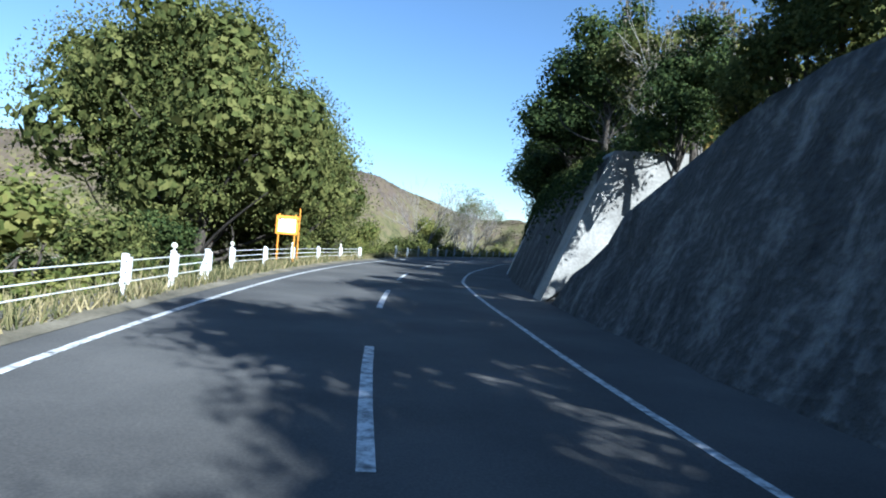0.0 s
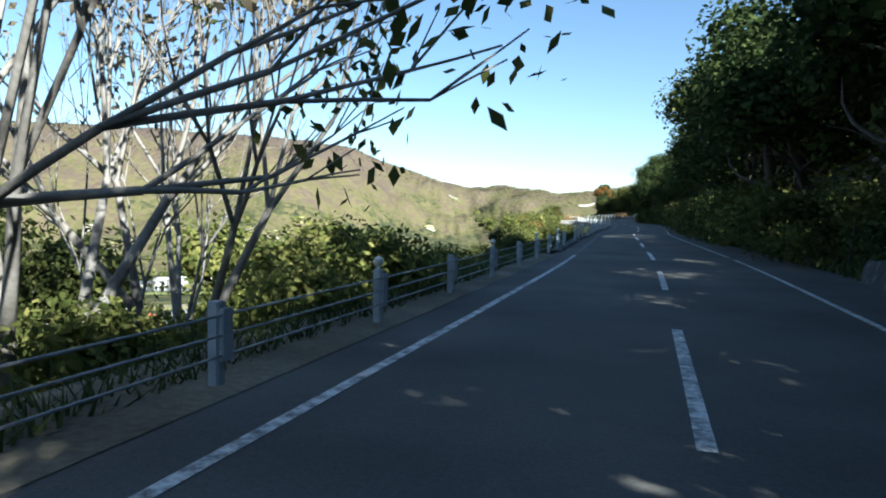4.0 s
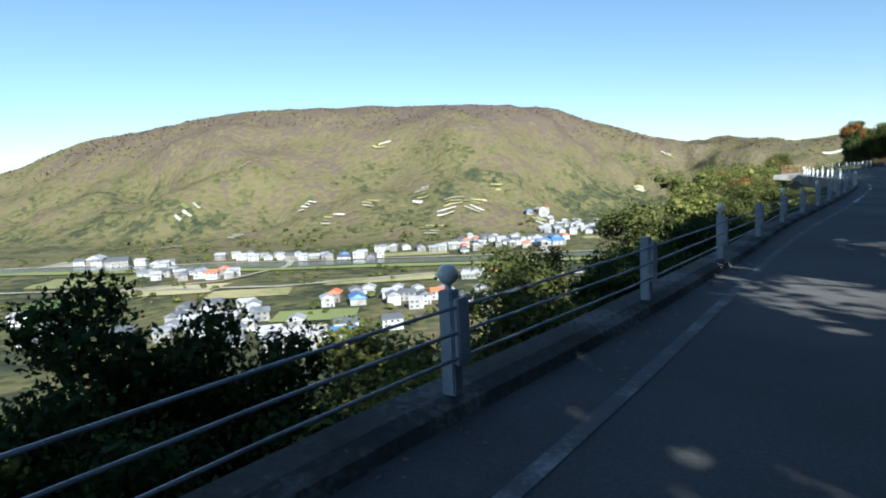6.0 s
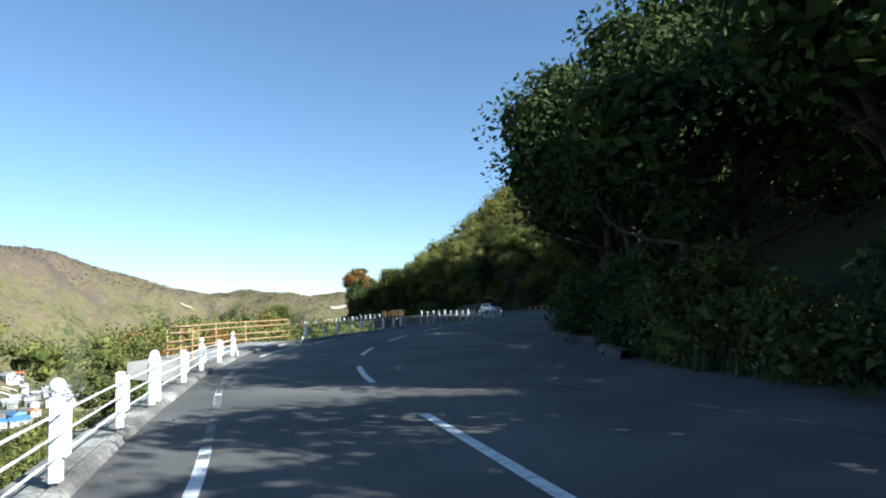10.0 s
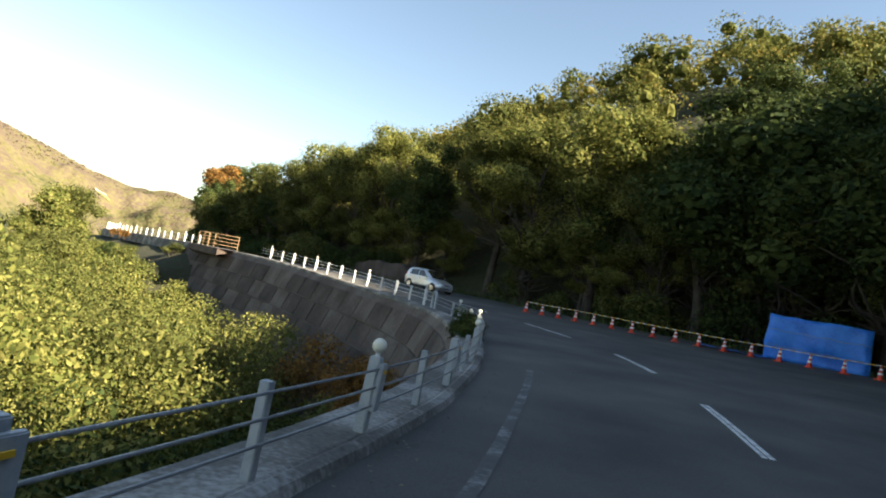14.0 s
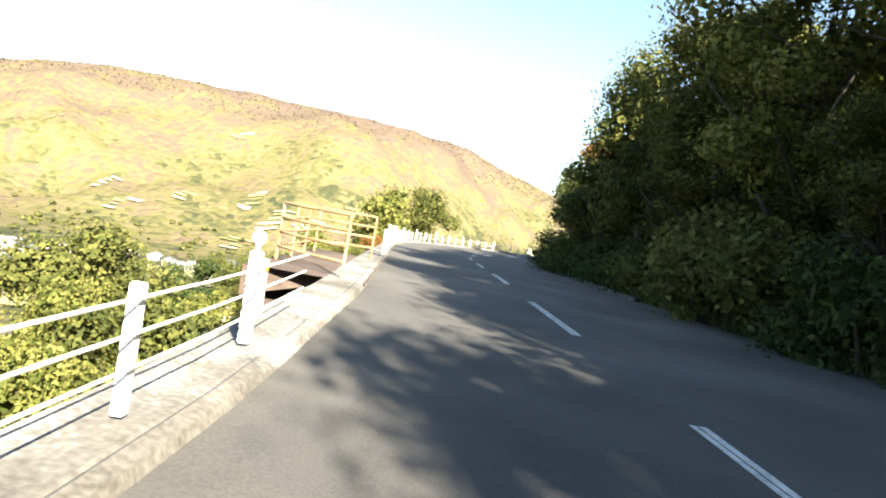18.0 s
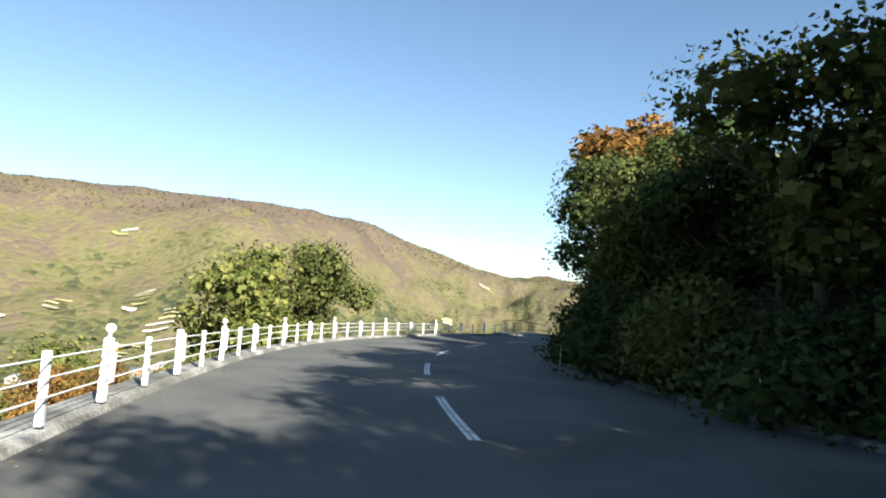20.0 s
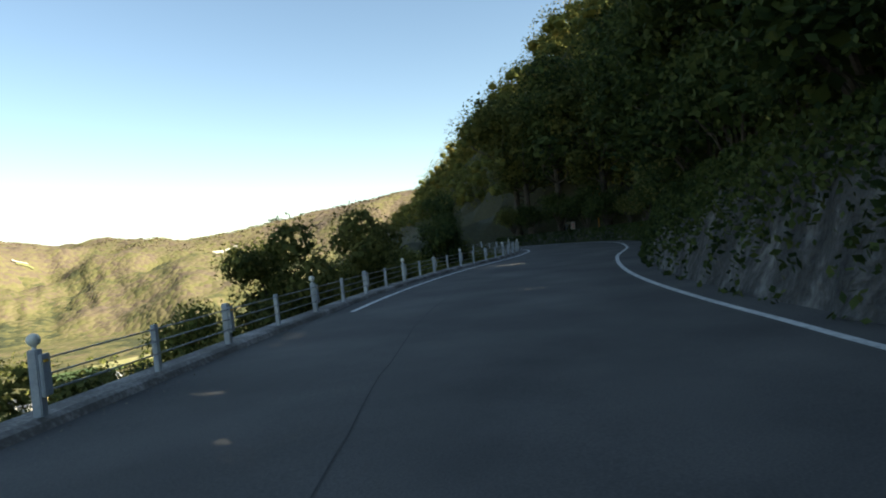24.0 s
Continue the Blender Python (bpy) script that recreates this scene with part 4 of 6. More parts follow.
def branching(rs, height, girth, stems=2, depth=5, fan=0.42):
    """Stems that fork again and again, reaching upwards; also the twig ends."""
    pieces_, ends = [], []

    def grow(p, d_, ln, r_, level):
        bend = rs.normal(size=3) * 0.12
        mid, d2 = p + (d_ + bend * 0.4) * ln * 0.5, d_ + bend * 0.6
        d2 /= np.linalg.norm(d2)
        q = mid + d2 * ln * 0.5
        pieces_.append(tube([p, mid, q], [r_, r_ * 0.86, r_ * 0.72], 6 if level < 2 else 4))
        if level == depth:
            ends.append(q)
            return
        for n in range(3 if level in (1, 2, 4) else 2):
            nd = d2 + rs.normal(size=3) * fan + np.array([0, 0, 0.22])
            nd[2] = max(nd[2], 0.12)
            grow(q, nd / np.linalg.norm(nd), ln * rs.uniform(0.62, 0.86), max(r_ * 0.58, 0.006), level + 1)

    for n in range(stems):
        d_ = np.array([rs.normal() * 0.16, rs.normal() * 0.16, 1.0])
        grow(np.array([rs.normal() * 0.12, rs.normal() * 0.12, -0.4]), d_ / np.linalg.norm(d_), height * 0.29, girth * rs.uniform(0.75, 1.0), 0)
    v_, f_ = joined(pieces_)
    k = height / np.percentile(v_[:, 2], 99.8)
    v_[:, 2] *= k
    return v_, f_, np.array(ends) * np.array([1, 1, k])


for key, seed, h, stems in (("bare", 11, 7.4, 2), ("bare_tall", 14, 9.0, 3)):
    v, f, _ = branching(np.random.RandomState(seed), h, 0.10, stems)
    KINDS[key] = (np_mesh("trunk", v, f, PALEBARK, True), None, h)
for key, seed, h, stems, share, mat in (("brown_a", 7, 7.0, 3, 5, LEAF_BROWN), ("sparse_a", 17, 8.0, 3, 9, LEAF_OLIVE), ("open_a", 19, 8.0, 2, 26, LEAF_OLIVE)):
    rs = np.random.RandomState(seed)
    v, f, ends = branching(rs, h, 0.12, stems, 5, 0.40)
    trunk = np_mesh("trunk", v, f, PALEBARK, True)
    ends = ends[ends[:, 2] > 0.35 * h]
    v, f = leaves(rs, np.column_stack([ends, np.full(len(ends), 0.42)]), len(ends) * share, 0.12)
    KINDS[key] = (trunk, np_mesh("crown", v, f, mat), h)
for k, (mat, n_) in enumerate(((LEAF_DARK, 900), (LEAF_OLIVE, 900), (LEAF_YELLOW, 950), (LEAF_OLIVE, 800), (LEAF_RUST, 700))):
    rs = np.random.RandomState(30 + k)
    blobs = blob_set(rs, 10, 1.0, 0.7, 0.75, 0.5)
    v, f = leaves(rs, blobs, n_ * 7 // 2, 0.070, 0.6)
    v, f = with_inner(rs, blobs, (v, f), n_ * 4 // 5, 0.15)
    v[:, 2] = np.maximum(v[:, 2], 0.02 - 0.25 * rs.rand(len(v)))
    stems = joined([tube([np.zeros(3) - [0, 0, 0.3], np.asarray(b[:3]) * 0.6, np.asarray(b[:3])], [0.03, 0.02, 0.008], 5) for b in blobs])
    KINDS["bush%d" % k] = (np_mesh("stem", stems[0], stems[1], BARK), np_mesh("foliage", v, f, mat), 1.5)
FIRST = {}
WORDS = {"wood_a": "large olive green broadleaf tree", "wood_b": "large yellow-green broadleaf tree", "wood_c": "large dark green broadleaf tree", "dark_a": "dark evergreen broadleaf tree", "dark_b": "dark evergreen broadleaf tree", "olive_a": "olive green broadleaf tree", "olive_b": "olive green broadleaf tree", "yellow_a": "yellow-green autumn tree", "rust_a": "rust-red autumn tree", "brown_a": "thin tree with dry brown leaves", "fine_a": "large leafy green tree", "fine_b": "large leafy green tree", "bare": "bare pale leafless tree", "bare_tall": "tall bare pale leafless tree", "sparse_a": "slender tree with sparse olive leaves", "open_a": "open-crowned olive green tree", "bush0": "dark green bush", "bush1": "olive green bush", "bush2": "yellow-green leafy bush", "bush3": "olive green bush", "bush4": "reddish autumn bush"}


def plant(key, x, y, height, where, sink=0.15, width=1.0, z=None):
    trunk, crown, h0 = KINDS[key]
    s_ = height / h0
    m_ = Matrix.Translation((x, y, (float(ground_z(x, y)) if z is None else z) - sink)) @ Matrix.Rotation(rng.uniform(0, 6.28), 4, "Z")
    sc = Matrix.Diagonal((s_ * width, s_ * width, s_, 1))
    bush = key.startswith("bush")
    if key not in FIRST:
        root = empty("bush" if bush else "tree")
        child("stem" if bush else "trunk", trunk, root)
        if crown:
            child("foliage" if bush else "crown", crown, root)
        FIRST[key] = root
    else:
        root = copy_thing(FIRST[key], Matrix.Identity(4))
    root.matrix_basis = m_ @ sc
    tagged(root, WORDS[key] + " " + where, "bush" if bush else "tree", group="bushes" if bush else "roadside trees")
    return root


tall_at = table("-36:7 -8:7 -4:7 0:6.5 8:5.0 14:3.2 20:4.2 28:7.5 36:8.5 43:9 50:9.5 60:10 70:10.5 84:12 100:11 112:11.5 122:12 132:11.5 142:11 150:9.8 160:10 166:11.5 172:9.5 180:8.4 190:9.4 196:9 203:11.5 224:15 232:15 240:16.5 253:16.5 259:14 266:13 274:13.5 282:13 290:13 298:14 308:14 318:13.2 326:12 334:11 345:11 352:10 360:8.6 372:8.6 380:9.5 392:10 408:9.5 425:11 440:16 486:17")
PICK = ["dark_a", "dark_b", "olive_a", "dark_b", "dark_a", "olive_b", "dark_a", "dark_b"]


def behind(u):
    """Where plants may begin on the right."""
    h = float(bank_h(u))
    return float(edge_at(u)) + (0.9 + 0.36 * h if h > 1.4 else 1.2)


rng = np.random.RandomState(21)
u = -30.0
while u < 474:
    d_ = behind(u) + (0.7 if 62 < u < 115 else 1.4) + rng.uniform(-0.6, 0.9)
    x, y, _ = rp(u, d_)
    h = float(tall_at(u)) * rng.uniform(0.85, 1.15)
    key = PICK[rng.randint(len(PICK))]
    if 237 < u < 335:
        key = (["wood_c", "wood_a", "wood_c", "wood_b", "wood_a"] if u < 276 else ["wood_a", "wood_b", "wood_a", "wood_c", "wood_b"])[rng.randint(5)]
    if rng.rand() < 0.04 and not 237 < u < 345:
        key = "rust_a" if u > 60 else "brown_a"
    z_ = float(np.interp(u, UU, CZ)) + float(bank_h(u)) - 0.1 if float(bank_h(u)) > 1.4 else None
    plant(key, x, y, h, "on the bank above the road", width=rng.uniform(1.0, 1.3), z=z_)
    u += (4.6 if 235 < u < 300 else 5.4) * rng.uniform(0.8, 1.2)
for back, u, end in ((2.4, 267.0, 297.0), (5.4, 265.0, 296.0), (8.6, 258.0, 292.0), (3.4, 238.0, 268.0)):
    while u < end:
        x, y, _ = rp(u, behind(u) + back + rng.uniform(-0.6, 0.6))
        plant(["wood_c", "wood_a"][rng.randint(2)], x, y, rng.uniform(10.5, 12.5), "on the bank above the road", width=1.55)
        u += rng.uniform(2.3, 3.1)
u = 60.0
while u < 470:
    if not (302 < u < 309):
        low = float(bank_h(u)) > 1.4
        x, y, _ = rp(u, behind(u) + (0.9 if 203 < u < 233 else 1.2 if 276 < u < 318 or u < 96 else 0.0) - (0.2 if not low else -0.4) + rng.uniform(-0.2, 0.4))
        z_ = float(np.interp(u, UU, CZ)) + float(bank_h(u)) if low else None
        plant(["bush0", "bush1", "bush0", "bush3"][rng.randint(4)], x, y, rng.uniform(2.4, 4.0), "at the foot of the trees", width=rng.uniform(0.9, 1.3), z=z_)
    u += rng.uniform(2.6, 3.8)
u = 236.0
while u < 372:
    if not 301 < u < 306:
        bend = u < 335
        x, y, _ = rp(u, behind(u) + (1.6 if bend else 3.0) + rng.uniform(-0.5, 0.7))
        plant((["wood_a", "wood_c", "wood_b"] if bend else ["olive_b", "dark_b", "dark_a"])[rng.randint(3)], x, y, rng.uniform(5.5, 8.0) if bend else rng.uniform(4.6, 6.6), "among the taller trees", width=rng.uniform(1.2, 1.5))
    u += rng.uniform(2.6, 3.5)
u = -10.0
while u < 60:
    x, y, _ = rp(u, behind(u) + 0.3 + rng.uniform(0, 0.8))
    plant(["bush0", "bush1", "bush3", "bush0"][rng.randint(4)], x, y, rng.uniform(1.2, 2.0), "on top of the wall", z=float(np.interp(u, UU, CZ)) + float(bank_h(u)) - 0.1)
    u += rng.uniform(2.2, 3.4)

for u, d_, h in ((371.5, 7.0, 2.0), (373.0, 6.6, 2.2), (374.0, 6.6, 2.6), (373.8, 7.6, 3.0), (372.4, 8.0, 3.0), (370.4, 8.2, 2.8), (368.0, 8.0, 2.8)):
    x, y, z_ = rp(u, d_)
    plant(["bush0", "bush1"][int(u * 10) % 2], x, y, h, "against the corner of the wall", width=1.0, z=float(z_))

for u, d_, h, w_ in ((116.4, -7.0, 3.9, 1.0), (118.6, -7.6, 4.2, 1.0), (114.6, -8.0, 4.2, 1.0), (117.4, -8.8, 4.6, 1.0)):
    x, y, z_ = rp(u, d_)
    plant("dark_b", x, y, h, "on the slope below the fence", width=w_, z=float(z_) - 4.0)

u = 119.5
while u < 128.5:
    x, y, z_ = rp(u, -6.2 + rng.uniform(-0.7, 0.4))
    plant(["bush2", "bush3", "bush2", "bush1"][rng.randint(4)], x, y, rng.uniform(1.9, 2.6), "on the slope below the fence", width=1.25, z=float(z_) - 3.1)
    u += rng.uniform(1.3, 2.0)

# shrubs beyond the fence: the dark leaf colour stands in for tree shade
for u in np.arange(128.6, 140.9, 0.95):
    for d_, low in ((-5.1, 0.45), (-6.6, 0.1)):
        x, y, z_ = rp(u + rng.uniform(-0.3, 0.3), d_ + rng.uniform(-0.3, 0.3))
        h = rng.uniform(1.5, 1.9)
        plant("bush0", x, y, h, "just beyond the fence, dark to stand in for shade", width=1.1, z=float(z_) - h + (-0.3 if u < 134 else 0.1) - low * (1.0 if u > 139 else 0.4))
# left of the road: single trees
for key, u, d_, h, w, where in (("fine_a", 28.5, -10.0, 16.8, 0.95, "beyond the white fence"), ("fine_b", 36, -8.6, 14.0, 0.95, "beyond the white fence"), ("fine_a", 32, -13.5, 18.5, 0.95, "beyond the white fence"), ("bare", 21.5, 8.4, 8.0, 0.5, "above the wall"), ("bare", 24.5, 8.6, 7.0, 0.5, "above the wall"), ("brown_a", 19.5, 9.2, 8.5, 0.6, "above the wall"), ("fine_b", 43, -9.5, 11.0, 0.9, "beyond the white fence"),
        ("yellow_a", 50, -8, 6.0, 0.9, "beside the fence"), ("bare_tall", 60.5, -7.0, 10.5, 0.9, "beyond the fence"), ("sparse_a", 79, -6.6, 10.6, 0.8, "beside the fence"), ("brown_a", 80.5, -7.6, 11.6, 0.8, "beside the fence"), ("sparse_a", 75.5, -8.0, 8.6, 0.9, "beside the fence"), ("brown_a", 73, -8.6, 9.0, 0.8, "beside the fence"), ("yellow_a", 66, -8.0, 7.2, 0.8, "beside the fence"), ("yellow_a", 70, -9.5, 7.6, 0.7, "beside the fence"), ("brown_a", 83, -7.2, 10.0, 0.8, "beside the fence"), ("bare", 84, -9, 10.0, 0.6, "beyond the fence"),
        ("olive_b", 377.5, -12.0, 10.8, 1.05, "below the fence at the bend"), ("yellow_a", 374, -14.5, 11.5, 1.1, "below the fence at the bend"), ("olive_a", 424, -11.0, 8.8, 1.0, "below the fence"), ("olive_a", 431, -10.0, 8.8, 1.0, "below the fence"), ("dark_a", 444, -9, 9.0, 0.8, "below the fence"), ("yellow_a", 419, -12, 6.0, 0.8, "below the fence"),
        ("brown_a", 391, -13, 7.2, 0.9, "on the slope below the bend"), ("brown_a", 398, -16, 8.0, 0.9, "on the slope below the bend"), ("rust_a", 254, -16, 8.4, 1.1, "in the cove"), ("rust_a", 249, -21, 9.5, 1.1, "in the cove")):
    x, y, _ = rp(u, d_)
    plant(key, x, y, h, where, width=w)

# slope below the road: crowns stay under a height over the road
cap_at = table("-36:3 20:3 50:1.2 56:2.6 70:3.0 90:2.2 102:1.0 108:-0.5 113:-1.3 138:-1.6 146:-0.8 152:0.1 186:0.0 198:-1.0 230:-1.0 245:-0.5 262:-2.2 300:-1.6 318:0.2 326:0.8 345:-1.0 362:-0.5 385:0.4 396:-1.0 412:-1.0 424:0.4 430:1.5 486:2.0")
for lane, (d0, spacing, lo, hi) in enumerate(((-6.4, 3.0, 1.4, 3.4), (-9.6, 5.0, 2.5, 5.0), (-14.5, 8.0, 4.0, 7.5))):
    u = 46.0 if lane == 0 else -20.0
    while u < 470:
        kd = float(kerb_at(u))
        d_ = d0 + (kd + 3.8) + rng.uniform(-0.9, 0.9)
        if 246 < u < 328:
            d_ -= 3.4
        if 246 < u < 322 and lane > 2:
            u += spacing
            continue
        x, y, zr = rp(u, d_)
        g = float(ground_z(x, y))
        cap_ = float(cap_at(u))
        room = float(np.interp(u, UU, CZ)) + (max(cap_, -1.1) if lane == 0 else cap_) + rng.uniform(-1.2, 0.3) + (0.0 if lane else -0.4) - g
        h = min(room, rng.uniform(lo, hi) * (1.5 if room > hi else 1.0))
        if h > 0.9:
            if lane == 0 or h < 2.6:
                key = ["bush1", "bush2", "bush2", "bush2", "bush3"][rng.randint(5)]
                w = min(1.6, max(1.0, 2.6 / h))
            else:
                key = ["olive_a", "olive_b", "yellow_a", "yellow_a", "olive_b", "dark_b", "yellow_a"][rng.randint(7)]
                w = rng.uniform(1.0, 1.35)
            plant(key, x, y, h, "on the slope below the road", width=w)
        u += spacing * rng.uniform(0.75, 1.25) * (0.6 if lane == 0 and 106 < u < 236 else 1.0)

# close stand of trees on the inside of the bend
rng = np.random.RandomState(64)
for back, first in ((1.2, 272.0), (4.0, 271.0), (7.0, 270.2)):
    for u in np.arange(first, 289.5, 2.1):
        x, y, _ = rp(u + rng.uniform(-0.3, 0.3), behind(u) + back + rng.uniform(-0.3, 0.3))
        plant(["dark_a", "wood_c", "dark_b"][rng.randint(3)], x, y, rng.uniform(13.2, 15.2), "on the bank above the road", width=1.4)

# woods that stay farther off: one sheet of foliage clumps
pieces = []
rs = np.random.RandomState(77)


def clump(x, y, z, h, n_, size, solid=True):
    blobs = blob_set(rs, 9, 3.5 * h / 8, h * 0.42, h * 0.52, 1.7 * h / 8)
    skin = leaves(rs, blobs, n_, size, 0.7)
    v_, f_ = with_cores(rs, blobs, skin, 0.40) if solid else with_inner(rs, blobs, skin, n_ // 5, size * 2)
    return v_ + np.array([x, y, z]), f_


def road_place(x, y):
    """The road's length and the distance to its right nearest to each point."""
    k = ((x[:, None] - LX) ** 2 + (y[:, None] - LY) ** 2).argmin(1)
    return LU[k], (x - LX[k]) * LT[k, 1] - (y - LY[k]) * LT[k, 0]


for cell, lo_, hi_, n_, size in ((4.4, 4.0, 17, 800, 0.36), (5.8, 17, 42, 620, 0.48), (8.5, 42, 85, 400, 0.72), (13.0, 85, 190, 260, 1.05)):
    wx, wy = np.meshgrid(np.arange(-20, 250 if cell < 12 else 380, cell), np.arange(-40, 640, cell))
    wx, wy = wx.ravel() + rs.uniform(-0.4, 0.4, wx.size) * cell, wy.ravel() + rs.uniform(-0.4, 0.4, wy.size) * cell
    wu, wd = road_place(wx, wy)
    for x, y, u, d_ in zip(wx, wy, wu, wd):
        g = d_ - behind(u)
        if not lo_ < g < hi_ or u <= U0 or (cell < 5 and not 40 < u < 470 and g > 9):
            continue
        h = (6.8 + 3.0 * rs.rand()) * cell / 5.6 * (0.55 if float(tall_at(u)) < 6.5 else 1.1 if u < 405 else 1.5)
        h = min(h, 12.5 if cell < 12 else 15)
        n2, s2 = n_, size
        if 236 < u < 345:
            h *= 0.88
            n2, s2 = n_ * 8 // 5, size * 0.74
        elif not 380 < u < 470:
            n2 = n_ // 2
        if u > 470 and cell < 5:
            continue
        pieces.append(clump(x, y, float(ground_z(x, y)) - 0.8, h, n2, s2))
v, f = joined(pieces)
tagged(new("hillside_woods", np_mesh("hillside_woods", v, f, LEAF_WOODS)), "mixed green and autumn woods on the hillside", "woods", kind="stuff")

# the cove below the bend is full of vines and crowns
sorts = {"yellow": [], "olive": [], "dark": [], "rust": []}
wx, wy = np.meshgrid(np.arange(10, 95, 4.2), np.arange(215, 330, 4.2))
wx, wy = wx.ravel() + rs.uniform(-1.7, 1.7, wx.size), wy.ravel() + rs.uniform(-1.7, 1.7, wy.size)
wu, wd = road_place(wx, wy)
for x, y, u, d_ in zip(wx, wy, wu, wd):
    if not (238 < u < 332 and -48 < d_ < -7.2):
        continue
    topz = float(np.interp(u, UU, CZ)) + min(2.2, -2.9 + 0.17 * (-d_ - 7)) + rs.uniform(-1.2, 0.8)
    g = float(ground_z(x, y))
    h = min(topz - g, 9.0)
    if h > 1.0:
        near_ = d_ > -22
        q = rs.rand()
        # near crowns take darker leaves, partly standing in for the shade on them
        if d_ > -17 and u < 280:
            sort = "dark" if q < 0.6 else "olive"
        elif (abs(u - 248) < 7 and -26 < d_ < -13 and q < 0.75) or q < 0.05:
            sort = "rust"
        else:
            sort = "yellow" if q < 0.58 else "olive"
        sorts[sort].append(clump(x, y, topz - h, h, 1700 if near_ else 500, 0.165 if near_ else 0.34, not near_))
for sort, mat, words in (("yellow", LEAF_YELLOW, "yellow-green vines and crowns filling the cove"), ("olive", LEAF_OLIVE, "olive green crowns among the vines in the cove"), ("dark", LEAF_DARK, "dark shrubs at the foot of the cove wall, leaf colour deepened for shade"), ("rust", LEAF_RUST, "orange autumn crowns in the cove")):
    v, f = joined(sorts[sort])
    tagged(new("cove_vines", np_mesh("cove_vines", v, f, mat)), words, "woods", kind="stuff")
pieces = []
for _ in range(1100):
    u, d_ = rs.uniform(60, 470), -rs.uniform(13, 130)
    if 240 < u < 330:
        continue
    x, y, _ = rp(u, d_)
    g = float(ground_z(x, y))
    if g > FLOOR + 6:
        pieces.append(clump(x, y, g - 0.8, min(rs.uniform(5, 8.0), max(3.0, -1.5 - g)), 110, 0.85, False))
v, f = joined(pieces)
tagged(new("slope_woods", np_mesh("slope_woods", v, f, LEAF_YELLOW)), "mixed woods on the slope towards the valley", "woods", kind="stuff")


def blades(n_, us_, ds_, lo, hi, mat, name, label, w=0.02, lift=0.03):
    u_, d_ = rs.uniform(*us_, n_), ds_(n_)
    base = rp(u_, d_, lift)
    base[:, 2] = np.maximum(base[:, 2] - 0.02, -99)
    t_ = rs.uniform(0, 6.28, n_)
    side_ = np.stack([np.cos(t_), np.sin(t_), np.zeros(n_)], 1) * w
    top_ = base + np.stack([rs.normal(size=n_) * 0.12, rs.normal(size=n_) * 0.12, rs.uniform(lo, hi, n_)], 1)
    v_ = np.stack([base - side_, base + side_, top_], 1).reshape(-1, 3)
    tagged(new(name, np_mesh(name, v_, np.arange(n_ * 3).reshape(-1, 3), mat)), label, "grass", kind="stuff")


blades(9000, (-20, 60), lambda n_: -4.15 - np.abs(rs.normal(size=n_)) * 0.55, 0.1, 0.45, GRASS, "verge_grass", "dry yellow grass along the verge")
blades(5000, (60, 104), lambda n_: -4.1 - np.abs(rs.normal(size=n_)) * 0.5, 0.08, 0.35, GREENGRASS, "shade_grass", "green grass in the shade along the verge")
u_ = rs.uniform(84, 400, 12000)
d_ = edge_at(u_) + 0.35 + np.abs(rs.normal(size=len(u_))) * 0.5
base = rp(u_, d_, 0.0)
side_ = np.stack([rs.normal(size=len(u_)), rs.normal(size=len(u_)), np.zeros(len(u_))], 1) * 0.03
tip = base + np.stack([rs.normal(size=len(u_)) * 0.12, rs.normal(size=len(u_)) * 0.12, rs.uniform(0.15, 0.55, len(u_))], 1)
v = np.stack([base - side_, base + side_, tip], 1).reshape(-1, 3)
tagged(new("bank_weeds", np_mesh("bank_weeds", v, np.arange(len(v)).reshape(-1, 3), GREENGRASS)), "green weeds along the foot of the bank", "grass", kind="stuff")

# ivy hanging over the wall tops and dry leaves along the kerb
def ivy(n_, a_, b_, d0, lean, h_of, size, name, label, hang=1.0):
    u_ = rs.uniform(a_, b_, n_)
    drop = np.abs(rs.normal(size=n_)) * 0.55 * (0.6 + 0.8 * np.sin(u_ * 1.7) ** 2 + 0.5 * np.sin(u_ * 0.6 + 1) ** 2) * hang
    h_ = np.maximum(np.array([float(h_of(q)) for q in u_]) - drop + 0.12, 0.05)
    c_ = rp(u_, np.array([float(d0(q)) for q in u_]) + lean * h_ - 0.10 - 0.15 * rs.rand(n_), h_)
    p_, q_ = rs.normal(size=(n_, 3)), rs.normal(size=(n_, 3))
    p_ /= np.linalg.norm(p_, axis=1)[:, None]
    q_ = np.cross(p_, q_)
    q_ /= np.linalg.norm(q_, axis=1)[:, None]
    ln = size * rs.uniform(0.6, 1.4, (n_, 1))
    v_ = np.stack([c_ - p_ * ln, c_ + q_ * ln * 0.6, c_ + p_ * ln, c_ - q_ * ln * 0.6], 1).reshape(-1, 3)
    tagged(new(name, np_mesh(name, v_, np.arange(n_ * 4).reshape(-1, 4), LEAF_DARK)), label, "ivy", kind="stuff")


ivy(9000, 18.5, 60, lambda u: 4.45, 0.36, table("18:4.4 26:4.3 40:4.5 42.5:4.3 44.2:2.5 52:2.3 60:2.0"), 0.07, "wall_ivy", "dark ivy hanging over the long wall")
ivy(20000, 373.5, 400, lambda u: float(edge_at(u)) + 0.3, 0.34, table("375:4.4 380:5.2 388:5.2 393:4.6 400:3.2"), 0.07, "wall_ivy", "dark ivy hanging over the tall wall", 1.0)
ivy(24000, 400, 470, lambda u: float(edge_at(u)) + 0.3, 0.4, table("400:3.0 412:2.8 425:2.2 440:1.3 470:1.0"), 0.08, "wall_ivy", "dark ivy hanging over the mossy wall", 1.5)
n_ = 2600
